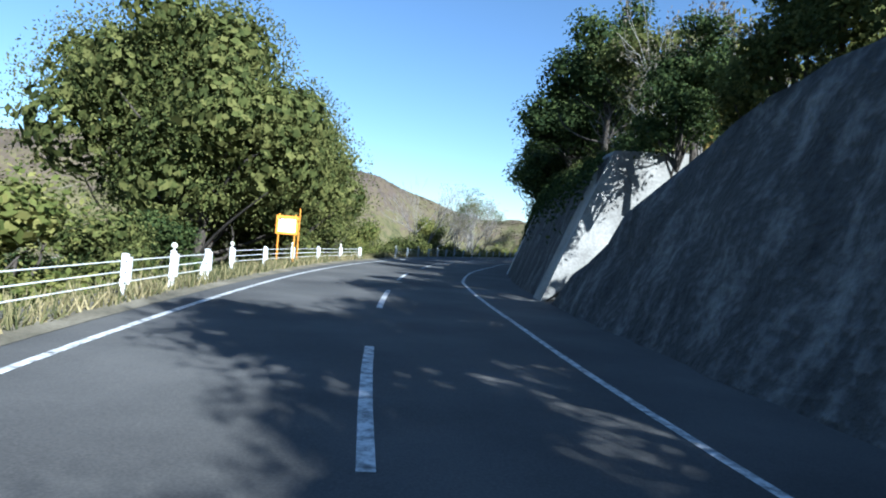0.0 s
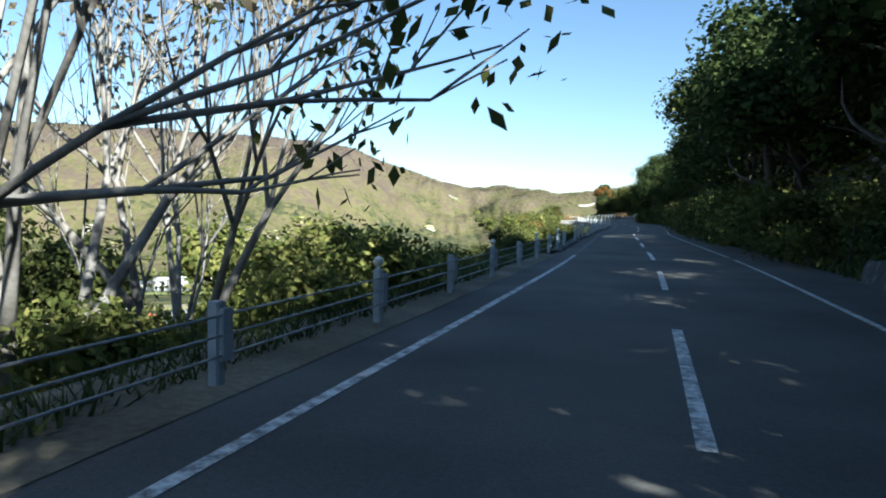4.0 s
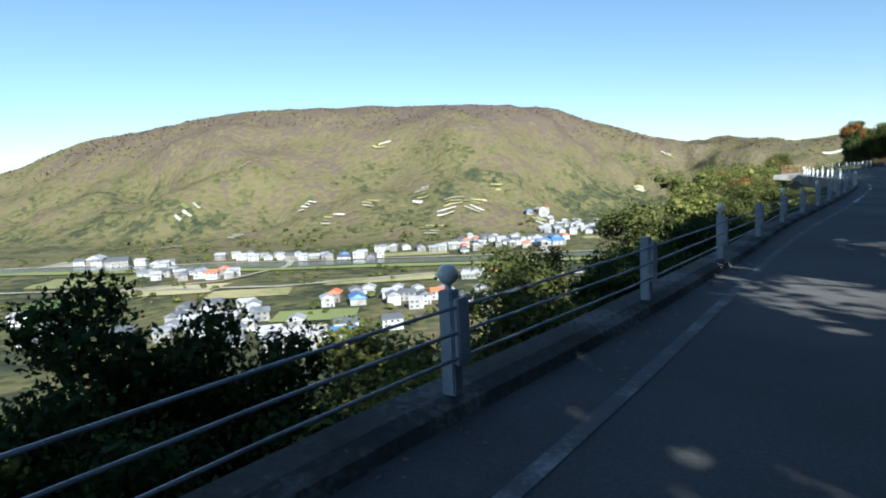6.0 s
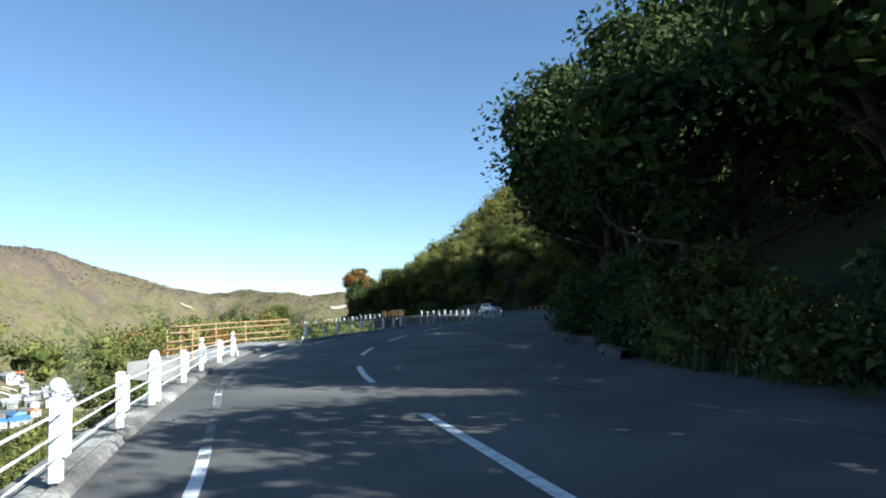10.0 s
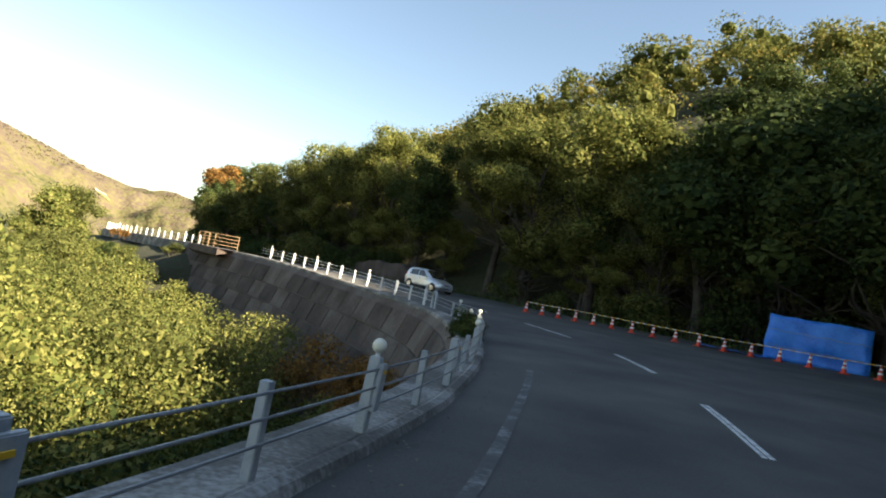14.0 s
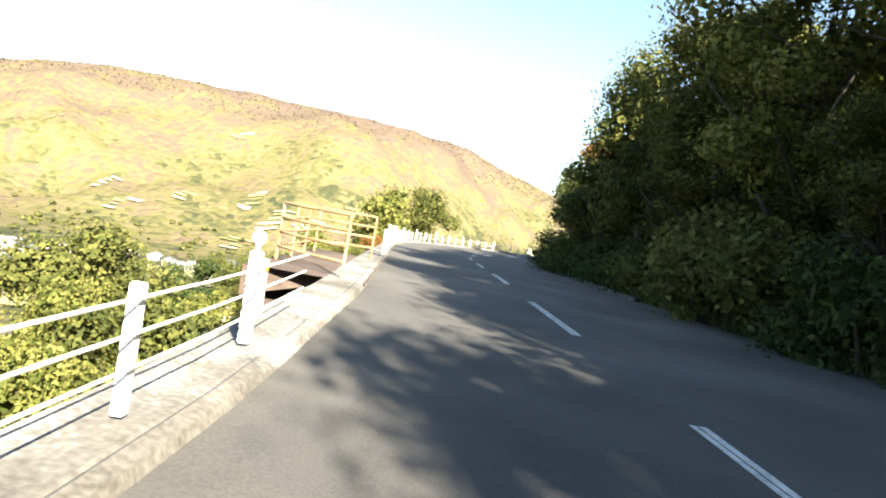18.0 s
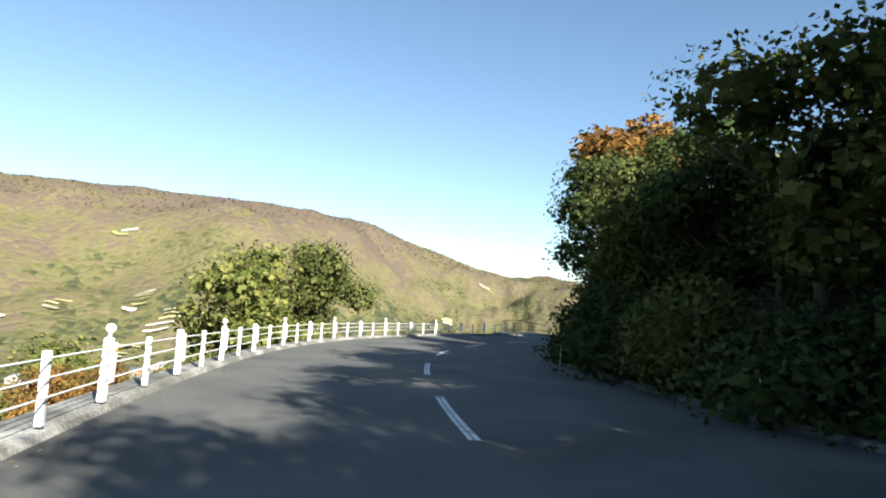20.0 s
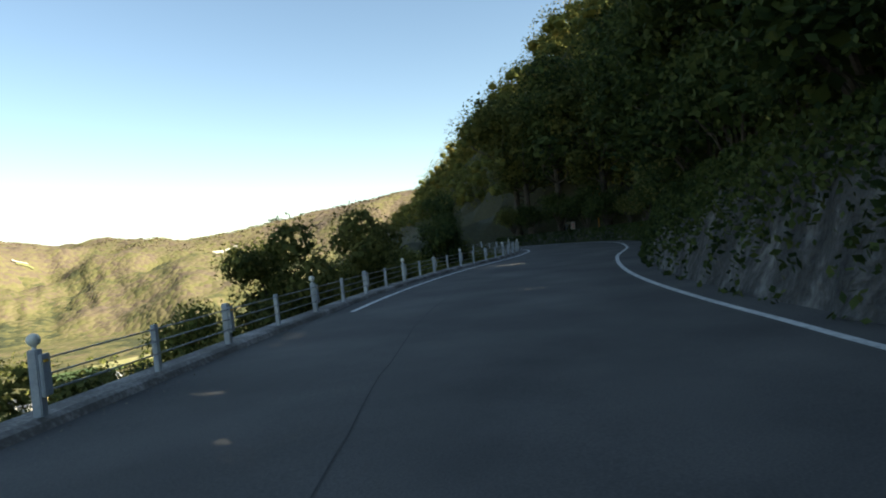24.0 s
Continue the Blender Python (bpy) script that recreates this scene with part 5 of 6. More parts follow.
u_ = np.where(rs.rand(n_) < 0.6, rs.uniform(100, 284, n_), rs.uniform(326, 420, n_))
d_ = kerb_at(u_) + 0.06 + np.abs(rs.normal(size=n_)) * 0.22
c_ = rp(u_, d_, 0.012 + 0.01 * rs.rand(n_))
t_ = rs.uniform(0, 6.28, n_)
p_ = np.stack([np.cos(t_), np.sin(t_), rs.normal(size=n_) * 0.2], 1)
q_ = np.stack([-np.sin(t_), np.cos(t_), rs.normal(size=n_) * 0.2], 1)
ln = rs.uniform(0.012, 0.03, (n_, 1))
v = np.stack([c_ - p_ * ln, c_ + q_ * ln * 0.6, c_ + p_ * ln, c_ - q_ * ln * 0.6], 1).reshape(-1, 3)
tagged(new("leaf_litter", np_mesh("leaf_litter", v, np.arange(n_ * 4).reshape(-1, 4), LEAF_BROWN)), "dry brown leaves blown along the kerb", "leaves", kind="stuff")

# pale worn edge running up the tall wall
h_ = np.linspace(0.0, 4.6, 16)
pts = rp(388.4 + 0.75 * h_, float(edge_at(389.8)) + 0.26 + 0.34 * h_, h_)
pts[:, 0] += 0.04 * np.sin(h_ * 5)
v, f = tube(pts, 0.016 + 0.022 * np.abs(np.sin(h_ * 3.3)), 6)
tagged(new("wall_edge", np_mesh("wall_edge", v, f, CONCRETE)), "pale worn mortar edge running up the dark wall", "wall edge", kind="structure")

# ---- valley floor: fields, river, village ----
def patch(name, cx, cy, w, l, turn, mat, label, lift=0.7, category="field", n=7):
    """A flat piece of land lying on the ground."""
    a_, b_ = np.meshgrid(np.linspace(-0.5, 0.5, n) * w, np.linspace(-0.5, 0.5, n) * l, indexing="ij")
    t_ = radians(turn)
    wob = 1 + 0.04 * np.sin(a_ * 0.9 + b_ * 0.7)
    x_, y_ = cx + (a_ * math.cos(t_) - b_ * math.sin(t_)) * wob, cy + (a_ * math.sin(t_) + b_ * math.cos(t_)) * wob
    z_ = ground_z(x_.ravel(), y_.ravel()) + lift
    i_, j_ = np.meshgrid(np.arange(n - 1), np.arange(n - 1), indexing="ij")
    f_ = np.stack([i_ * n + j_, (i_ + 1) * n + j_, (i_ + 1) * n + j_ + 1, i_ * n + j_ + 1], -1).reshape(-1, 4)
    return tagged(new(name, np_mesh(name, np.column_stack([x_.ravel(), y_.ravel(), z_]), f_, mat)), label, category, kind="structure")


def strip(name, pts, width, mat, label, lift, category):
    """A band over the ground along points."""
    pts = np.asarray(pts, float)
    k = np.linspace(0, len(pts) - 1, 8 * len(pts))
    x_, y_ = np.interp(k, range(len(pts)), pts[:, 0]), np.interp(k, range(len(pts)), pts[:, 1])
    tx, ty = np.gradient(x_), np.gradient(y_)
    tl = np.hypot(tx, ty)
    nx_, ny_ = -ty / tl * width / 2, tx / tl * width / 2
    v_ = np.concatenate([np.stack([x_ + q * nx_, y_ + q * ny_, ground_z(x_ + q * nx_, y_ + q * ny_) + lift], 1) for q in (-1, 1)])
    n = len(k)
    f_ = np.array([(q, q + 1, n + q + 1, n + q) for q in range(n - 1)])
    return tagged(new(name, np_mesh(name, v_, f_, mat)), label, category, kind="structure")


PALEFIELD = material("pale gravel and terraces", [(0.20, 0.18, 0.12), (0.34, 0.31, 0.25), (0.48, 0.46, 0.40)], 0.95, 0.05, 0.6, 0.1, per_object=0.4)
GREENFIELD = material("green field", [(0.05, 0.085, 0.02), (0.10, 0.14, 0.035), (0.17, 0.19, 0.06)], 0.95, 0.02, 0.4, 0.1, per_object=0.5)
strip("river", [(-620, 505), (-420, 535), (-223, 578), (-122, 603), (0, 640), (120, 720)], 26, WATER, "grey-green river through the valley", 0.9, "river")
strip("river_bank", [(-620, 484), (-420, 512), (-216, 553), (-116, 578), (10, 615), (130, 700)], 16, GREENFIELD, "grassy green river bank", 1.0, "bank")
strip("river_wall", [(-620, 523), (-420, 552), (-226, 597), (-126, 622), (-6, 660), (112, 738)], 5, PALEFIELD, "pale concrete river wall", 1.2, "bank")
strip("valley_road", [(-520, 400), (-330, 440), (-210, 463), (-99, 547), (-60, 640), (-90, 760), (-60, 900), (40, 1050)], 6, PALEFIELD, "pale road through the village", 1.1, "road")
strip("valley_road", [(-330, 440), (-268, 482), (-262, 560), (-300, 640)], 5, PALEFIELD, "pale lane to the bridge", 1.1, "road")
strip("valley_road", [(-99, 547), (-40, 520), (20, 560), (90, 660), (150, 780)], 5, PALEFIELD, "pale lane along the fields", 1.1, "road")
rv = np.random.RandomState(404)
for cx, cy, w, l, turn, mat, label in ((-283, 447, 70, 40, 18, FIELD, "yellow harvested rice field"), (-215, 440, 50, 30, 25, FIELD, "yellow stubble field"), (-140, 388, 42, 26, 20, GREENFIELD, "green vegetable field"), (-150, 500, 80, 24, 28, FIELD, "straw-coloured field by the river"), (-73, 542, 60, 30, 40, PALEFIELD, "pale bare field"),
        (-60, 500, 40, 28, 40, FIELD, "yellow field"), (-310, 400, 60, 30, 20, GREENFIELD, "green field"), (-380, 470, 70, 40, 15, FIELD, "yellow field"), (-489, 564, 60, 40, 10, PALEFIELD, "pale cleared hillside plot"), (-180, 640, 60, 26, 22, FIELD, "yellow field beyond the river"),
        (-300, 620, 60, 24, 20, GREENFIELD, "green field beyond the river"), (20, 700, 60, 40, 30, FIELD, "yellow field"), (60, 800, 70, 50, 20, FIELD, "yellow field"), (100, 880, 60, 40, 10, GREENFIELD, "green field"), (-20, 780, 50, 30, 20, FIELD, "straw-coloured field"), (150, 900, 70, 40, 15, FIELD, "yellow field")):
    patch("field", cx, cy, w, l, turn, mat, label)
# terraces and cleared plots on the slope
for cx, cy, w, l, turn, n_ in ((-277, 921, 16, 5, 8, 7), (-222, 876, 20, 5, 10, 5), (-188, 887, 18, 5, 12, 5), (-426, 884, 12, 5, 5, 4), (-340, 891, 14, 6, 5, 3), (-570, 810, 14, 6, -10, 4), (-469, 779, 12, 5, 0, 3), (-507, 690, 16, 5, -8, 4), (-369, 832, 12, 5, 5, 4), (-223, 808, 18, 5, 10, 4), (-562, 948, 20, 6, -5, 2), (-403, 1110, 18, 7, 0, 2), (-115, 920, 18, 6, 15, 3), (-185, 1006, 14, 5, 10, 2), (11, 1409, 30, 9, 0, 2), (65, 1684, 36, 10, 0, 2), (362, 1493, 40, 10, 0, 2)):
    for k in range(n_):
        patch("terrace", cx + rv.uniform(-8, 8), cy + k * 9 - 10, w * rv.uniform(0.6, 1.3), l * rv.uniform(0.5, 0.9), turn + rv.uniform(-6, 6), PALEFIELD if rv.rand() < 0.6 else FIELD, "pale stepped terrace on the wooded slope", 2.2, "terrace", 4)


def prism(w, l, h, over, rise):
    """A gabled roof with thickness, eaves overhanging."""
    a_, b_ = w / 2 + over, l / 2 + over
    v_ = [(-a_, -b_, h - 0.25), (a_, -b_, h - 0.25), (a_, b_, h - 0.25), (-a_, b_, h - 0.25), (-a_ + 0.1, -b_, h + 0.1), (a_ - 0.1, -b_, h + 0.1), (a_ - 0.1, b_, h + 0.1), (-a_ + 0.1, b_, h + 0.1), (0, -b_ * 0.86, h + rise), (0, b_ * 0.86, h + rise)]
    bm_ = bmesh.new()
    q = [bm_.verts.new(p) for p in v_]
    for f_ in ((3, 2, 1, 0), (0, 1, 5, 4), (2, 3, 7, 6), (1, 2, 6, 5), (3, 0, 4, 7), (5, 6, 9, 8), (7, 4, 8, 9), (4, 5, 8), (6, 7, 9)):
        bm_.faces.new([q[k] for k in f_])
    return bm_


BLUEROOF = material("blue roof", [(0.05, 0.12, 0.28), (0.08, 0.18, 0.36)], 0.5, 0.3, 4, 0.1)


def house(w, l, h, roof_mat, storeys):
    root = empty("house")
    part("wall", box_bm(w, l, h + 4, 0, (0, 0, h / 2 - 2)), PLASTER, root)
    part("roof", prism(w, l, h, 0.7, 0.26 * w), roof_mat, root)
    for s_ in range(storeys):
        zc = 1.5 + 2.8 * s_
        for k in range(int(l // 3.2)):
            yk = -l / 2 + 1.9 + 3.2 * k
            part("window", box_bm(0.12, 1.5, 1.1, 0, (w / 2 + 0.03, yk, zc)), PANE, root)
            if k % 2 == 0:
                part("window", box_bm(0.12, 1.5, 1.1, 0, (-w / 2 - 0.03, yk, zc)), PANE, root)
        part("window", box_bm(1.6, 0.12, 1.1, 0, (0, -l / 2 - 0.03, zc)), PANE, root)
    part("door", box_bm(1.2, 0.1, 2.1, 0, (w * 0.3, -l / 2 - 0.03, 1.05)), BARK, root)
    return root


MODELS = [(house(8, 11, 5.6, TILE, 2), "two-storey house with a grey tiled roof"), (house(9, 13, 3.4, TILE, 1), "low house with a grey tiled roof"), (house(7, 9, 5.4, TILE, 2), "small white house with a dark roof"), (house(10, 16, 4.4, BLUEROOF, 1), "long shed with a blue roof"), (house(8, 10, 5.4, REDROOF, 2), "house with a red-brown roof"), (house(14, 22, 7.5, TILE, 2), "large white building with a grey roof")]
used = set()


def put_house(k, x, y, turn, where):
    root, words = MODELS[k]
    if k in used:
        root = copy_thing(root, Matrix.Identity(4))
    used.add(k)
    root.matrix_basis = Matrix.Translation((x, y, float(ground_z(x, y)) + 0.2)) @ Matrix.Rotation(radians(turn), 4, "Z") @ Matrix.Diagonal((0.86, 0.86, 0.86 * rv.uniform(0.92, 1.1), 1))
    tagged(root, words + " " + where, "house", group="houses of the village")


taken = []
for cx, cy, rx_, ry_, n_ in ((-113, 735, 55, 45, 22), (-48, 880, 60, 60, 18), (-282, 610, 80, 14, 14), (-317, 505, 45, 14, 9), (-105, 435, 45, 24, 10), (-150, 345, 60, 24, 10), (-264, 330, 40, 20, 4), (-89, 516, 20, 14, 3), (-190, 385, 26, 14, 4), (-60, 960, 70, 40, 8), (-180, 665, 60, 16, 6), (70, 760, 60, 60, 10), (10, 820, 40, 40, 6), (-430, 560, 60, 12, 5)):
    made = tries = 0
    while made < int(n_ * 1.9) and tries < 400:
        tries += 1
        x, y = cx + rv.uniform(-1, 1) * rx_, cy + rv.uniform(-1, 1) * ry_
        if any((x - p) ** 2 + (y - q) ** 2 < 12.5**2 for p, q in taken):
            continue
        taken.append((x, y))
        made += 1
        k = rv.choice(6, p=[0.32, 0.28, 0.26, 0.05, 0.07, 0.02])
        put_house(k, x, y, 25 + 90 * rv.randint(4) + rv.uniform(-10, 10), "among fields in the valley" if ry_ < 25 else "in the crowded village")
# woods: single crowns on the mountains, hedges and groves on the valley floor
rs = np.random.RandomState(91)


def puffs(x, y, h, n_, size):
    """Small far crowns, each of a few leaf sheets."""
    k = len(x)
    c_ = np.stack([x, y, ground_z(x, y) + h * 0.10], 1)
    d_ = rs.normal(size=(k, n_, 3))
    d_[:, :, 2] = np.abs(d_[:, :, 2]) * 1.3 + 0.8
    d_ /= np.linalg.norm(d_, axis=2)[:, :, None]
    p_ = c_[:, None] + d_ * (h * 0.5)[:, None, None]
    a_ = np.cross(d_, rs.normal(size=(k, n_, 3)))
    a_ /= np.linalg.norm(a_, axis=2)[:, :, None]
    b_ = np.cross(d_, a_)
    s_ = (h * size)[:, None, None] * rs.uniform(0.6, 1.3, (k, n_, 1))
    tilt = d_ * s_ * rs.uniform(-0.4, 0.4, (k, n_, 1))
    v_ = np.stack([p_ - a_ * s_ + tilt, p_ + b_ * s_, p_ + a_ * s_ - tilt, p_ - b_ * s_], 2).reshape(-1, 3)
    return v_, np.arange(k * n_ * 4).reshape(-1, 4)


bear, dist = np.radians(rs.uniform(-30, 75, 26000)), np.sqrt(rs.uniform(560**2, 1750**2, 26000))
x, y = BX - np.sin(bear) * dist, BY + np.cos(bear) * dist
g = ground_z(x, y)
keep = (g > FLOOR + 5) & (dist < ridge(np.degrees(bear)) + 30) & (dist > 0.86 * ridge(np.degrees(bear)))
v, f = puffs(x[keep], y[keep], rs.uniform(1.6, 3.4, int(keep.sum())) * np.where(dist[keep] > 1300, 1.3, 1.0), 7, 0.32)
tagged(new("mountain_woods", np_mesh("mountain_woods", v, f, MOUNTAIN)), "autumn woods covering the far mountains", "woods", kind="stuff")
x, y = rs.uniform(-620, 190, 1700), rs.uniform(300, 1000, 1700)
g = ground_z(x, y)
river_y = np.interp(x, (-620, -420, -223, -122, 0, 120), (505, 535, 578, 603, 640, 720))
spot = np.sin(x * 0.031 + 1) * np.sin(y * 0.027) + 0.5 * np.sin(x * 0.09 + y * 0.07)
far_house = np.array([min((p - a_) ** 2 + (q - b_) ** 2 for p, q in taken) for a_, b_ in zip(x, y)]) > 9**2
keep = (g < FLOOR + 14) & (np.abs(y - river_y) > 30) & (spot > -0.1) & far_house
v, f = puffs(x[keep], y[keep], rs.uniform(2.5, 7, int(keep.sum())), 26, 0.22)
tagged(new("valley_groves", np_mesh("valley_groves", v, f, LEAF_OLIVE)), "hedges, groves and garden trees on the valley floor", "trees", kind="stuff")

# ---- parked car ----
def loft(sections):
    """A skin through half sections (x, z) along y, mirrored and closed at both ends."""
    rings = []
    for y_, half in sections:
        rings.append([(x_, y_, z_) for x_, z_ in half] + [(-x_, y_, z_) for x_, z_ in half[::-1]])
    bm_ = bmesh.new()
    vs = [[bm_.verts.new(p) for p in r_] for r_ in rings]
    n = len(rings[0])
    for a_, b_ in zip(vs[:-1], vs[1:]):
        for k in range(n):
            bm_.faces.new((a_[k], a_[(k + 1) % n], b_[(k + 1) % n], b_[k]))
    bm_.faces.new(vs[0][::-1])
    bm_.faces.new(vs[-1])
    bmesh.ops.recalc_face_normals(bm_, faces=bm_.faces[:])
    for f_ in bm_.faces:
        f_.smooth = len(f_.verts) == 4
    return bm_


def quad_plate(corners, thick=0.012):
    bm_ = bmesh.new()
    c = [Vector(p) for p in corners]
    nrm = (c[1] - c[0]).cross(c[2] - c[0]).normalized() * thick
    a_ = [bm_.verts.new(p + nrm) for p in c]
    b_ = [bm_.verts.new(p - nrm) for p in c]
    n = len(c)
    bm_.faces.new(a_)
    bm_.faces.new(b_[::-1])
    for k in range(n):
        bm_.faces.new((a_[k], b_[k], b_[(k + 1) % n], a_[(k + 1) % n]))
    bmesh.ops.recalc_face_normals(bm_, faces=bm_.faces[:])
    return bm_


car = empty("hatchback_car", at_road(301.4, 3.4, 0.01, 184))
tagged(car, "silver compact hatchback car standing beside the road", "car")
body = []
for y_, w_, lo_, hood in ((-1.94, 0.70, 0.42, 0.80), (-1.88, 0.80, 0.26, 0.96), (-1.5, 0.84, 0.21, 1.00), (-0.6, 0.85, 0.20, 0.98), (0.4, 0.85, 0.20, 0.96), (0.85, 0.85, 0.20, 0.95), (1.25, 0.84, 0.21, 0.86), (1.6, 0.80, 0.22, 0.76), (1.82, 0.70, 0.24, 0.66), (1.92, 0.55, 0.32, 0.54)):
    body.append((y_, [(0.0, lo_), (w_ * 0.9, lo_), (w_, lo_ + 0.14), (w_, (lo_ + hood) / 2), (w_ * 0.98, hood - 0.12), (w_ * 0.90, hood - 0.02), (w_ * 0.5, hood + 0.02), (0.0, hood + 0.03)]))
car_body = part("body", loft(body), SILVER, car)
cab = []
for z_, w_, y0, y1 in ((0.93, 0.78, -1.86, 1.02), (1.15, 0.745, -1.80, 0.66), (1.36, 0.68, -1.70, 0.28), (1.48, 0.60, -1.56, 0.02), (1.53, 0.40, -1.40, -0.20)):
    cab.append((z_, w_, y0, y1))
bm = bmesh.new()
rings = []
for z_, w_, y0, y1 in cab:
    rings.append([bm.verts.new(p) for p in ((-w_ * 0.92, y0, z_), (w_ * 0.92, y0, z_), (w_, y0 + 0.25, z_), (w_, y1 - 0.35, z_), (w_ * 0.86, y1, z_), (-w_ * 0.86, y1, z_), (-w_, y1 - 0.35, z_), (-w_, y0 + 0.25, z_))])
for a_, b_ in zip(rings[:-1], rings[1:]):
    for k in range(8):
        bm.faces.new((a_[k], a_[(k + 1) % 8], b_[(k + 1) % 8], b_[k]))
bm.faces.new(rings[-1])
bmesh.ops.recalc_face_normals(bm, faces=bm.faces[:])
part("cabin", bm, SILVER, car)
part("windscreen", quad_plate([(-0.64, 0.97, 0.97), (0.64, 0.97, 0.97), (0.585, 0.31, 1.35), (0.50, 0.09, 1.46), (-0.50, 0.09, 1.46), (-0.585, 0.31, 1.35)], 0.022), CARGLASS, car, "dark windscreen")
part("rear_window", quad_plate([(-0.62, -1.845, 1.0), (0.62, -1.845, 1.0), (0.52, -1.66, 1.40), (-0.52, -1.66, 1.40)], 0.02), CARGLASS, car, "dark rear window")
for sd in (-1, 1):
    part("side_window", quad_plate([(sd * 0.775, -1.45, 1.0), (sd * 0.775, -0.52, 0.99), (sd * 0.66, -0.52, 1.40), (sd * 0.672, -1.33, 1.38)], 0.016), CARGLASS, car, "dark side window")
    part("side_window", quad_plate([(sd * 0.775, -0.46, 0.99), (sd * 0.775, 0.60, 0.98), (sd * 0.735, 0.24, 1.18), (sd * 0.66, -0.10, 1.40), (sd * 0.66, -0.46, 1.40)], 0.016), CARGLASS, car, "dark side window")
    bm = bmesh.new()
    bmesh.ops.create_uvsphere(bm, u_segments=12, v_segments=8, radius=1, matrix=Matrix.Translation((sd * 0.93, 0.52, 1.03)) @ Matrix.Diagonal((0.11, 0.06, 0.075, 1)))
    part("mirror", bm, SILVER, car)
    bm = bmesh.new()
    bmesh.ops.create_uvsphere(bm, u_segments=14, v_segments=8, radius=1, matrix=Matrix.Translation((sd * 0.60, 1.60, 0.665)) @ Matrix.Rotation(radians(-sd * 28), 4, "Z") @ Matrix.Diagonal((0.20, 0.22, 0.085, 1)))
    part("headlight", bm, HEADLAMP, car, "clear headlight")
    part("fog_lamp", box_bm(0.20, 0.06, 0.08, 0.02, (sd * 0.52, 1.87, 0.36)), RUBBER, car)
    part("sill", box_bm(0.05, 2.0, 0.14, 0.02, (sd * 0.845, -0.1, 0.25)), RUBBER, car, "dark sill")
    for yd, wd_ in ((-0.99, 0.9), (0.12, 1.0)):
        door = part("door", box_bm(0.012, wd_, 0.50, 0.004, (sd * 0.856, yd, 0.66)), SILVER, car)
        part("door_handle", box_bm(0.03, 0.16, 0.035, 0.01, (sd * 0.872, yd - 0.25, 0.84)), CHROME, door)
    part("tail_light", box_bm(0.10, 0.06, 0.34, 0.02, (sd * 0.70, -1.86, 0.95)), CONERED, car)
    for yw in (-1.27, 1.25):
        part("wheel_arch", rod_bm(0.355, 0.03, 20, (sd * 0.848, yw, 0.30), axis="X"), RUBBER, car)
        wheel = part("wheel", rod_bm(0.16, 0.20, 14, (sd * 0.77, yw, 0.29), axis="X"), RUBBER, car)
        bm = rod_bm(0.295, 0.20, 24, (sd * 0.78, yw, 0.29), axis="X")
        bmesh.ops.bevel(bm, geom=[q for q in bm.edges if len(q.link_faces) == 2 and any(len(p.verts) > 4 for p in q.link_faces)], offset=0.03, segments=2, affect="EDGES")
        part("tyre", bm, RUBBER, wheel)
        bm = rod_bm(0.195, 0.02, 20, (sd * 0.885, yw, 0.29), axis="X")
        for k in range(6):
            t_ = k * math.pi / 3
            bmesh.ops.create_cube(bm, size=1, matrix=Matrix.Translation((sd * 0.897, yw + 0.11 * math.cos(t_), 0.29 + 0.11 * math.sin(t_))) @ Matrix.Rotation(t_, 4, "X") @ Matrix.Diagonal((0.02, 0.17, 0.05, 1)))
        part("rim", bm, CHROME, wheel, "silver spoked wheel cover")
part("grille", box_bm(0.56, 0.05, 0.09, 0.02, (0, 1.895, 0.60)), RUBBER, car, "dark grille")
part("badge", box_bm(0.10, 0.02, 0.09, 0.01, (0, 1.925, 0.60)), CHROME, car)
part("lower_intake", box_bm(0.70, 0.05, 0.10, 0.02, (0, 1.90, 0.36)), RUBBER, car)
part("number_plate", box_bm(0.33, 0.02, 0.165, 0.006, (0, 1.935, 0.47)), WHITE, car, "white plate with plain bars")
part("plate_bar", box_bm(0.22, 0.01, 0.05, 0, (0, 1.948, 0.45)), STAIN, car)
part("wiper", box_bm(0.55, 0.02, 0.02, 0, (0.2, 1.03, 0.965)), RUBBER, car)

# ---- closed lay-by: cones with striped bars, tarpaulin heap ----
bm = rod_bm(0.125, 0.62, 16, (0, 0, 0.35), 0.03)
CONE_ME = bpy.data.meshes.new("cone_shell")
bm.to_mesh(CONE_ME)
bm.free()
CONE_ME.materials.append(CONERED)
bm = box_bm(0.36, 0.36, 0.04, 0.008, (0, 0, 0.02))
FOOT_ME = bpy.data.meshes.new("cone_base")
bm.to_mesh(FOOT_ME)
bm.free()
FOOT_ME.materials.append(CONERED)
BANDS = []
for z_ in (0.30, 0.50):
    bm = rod_bm(0.125 - 0.153 * (z_ - 0.10) + 0.014, 0.10, 16, (0, 0, z_), 0.125 - 0.153 * z_ + 0.014)
    me = bpy.data.meshes.new("white_band")
    bm.to_mesh(me)
    bm.free()
    me.materials.append(WHITE)
    BANDS.append(me)
cone = None
spots = []
for k in range(17):
    q = k / 16
    x, y = np.interp(q, (0, 0.16, 0.32, 0.6, 0.8, 1.0), (91.8, 93.4, 94.6, 96.0, 97.6, 99.6)), np.interp(q, (0, 0.16, 0.32, 0.6, 0.8, 1.0), (273.2, 271.0, 268.2, 262.4, 258.6, 254.6))
    uu_, dd_ = road_place(np.array([x]), np.array([y]))
    spots.append((x, y, float(rp(uu_[0], dd_[0])[2]) + 0.012))
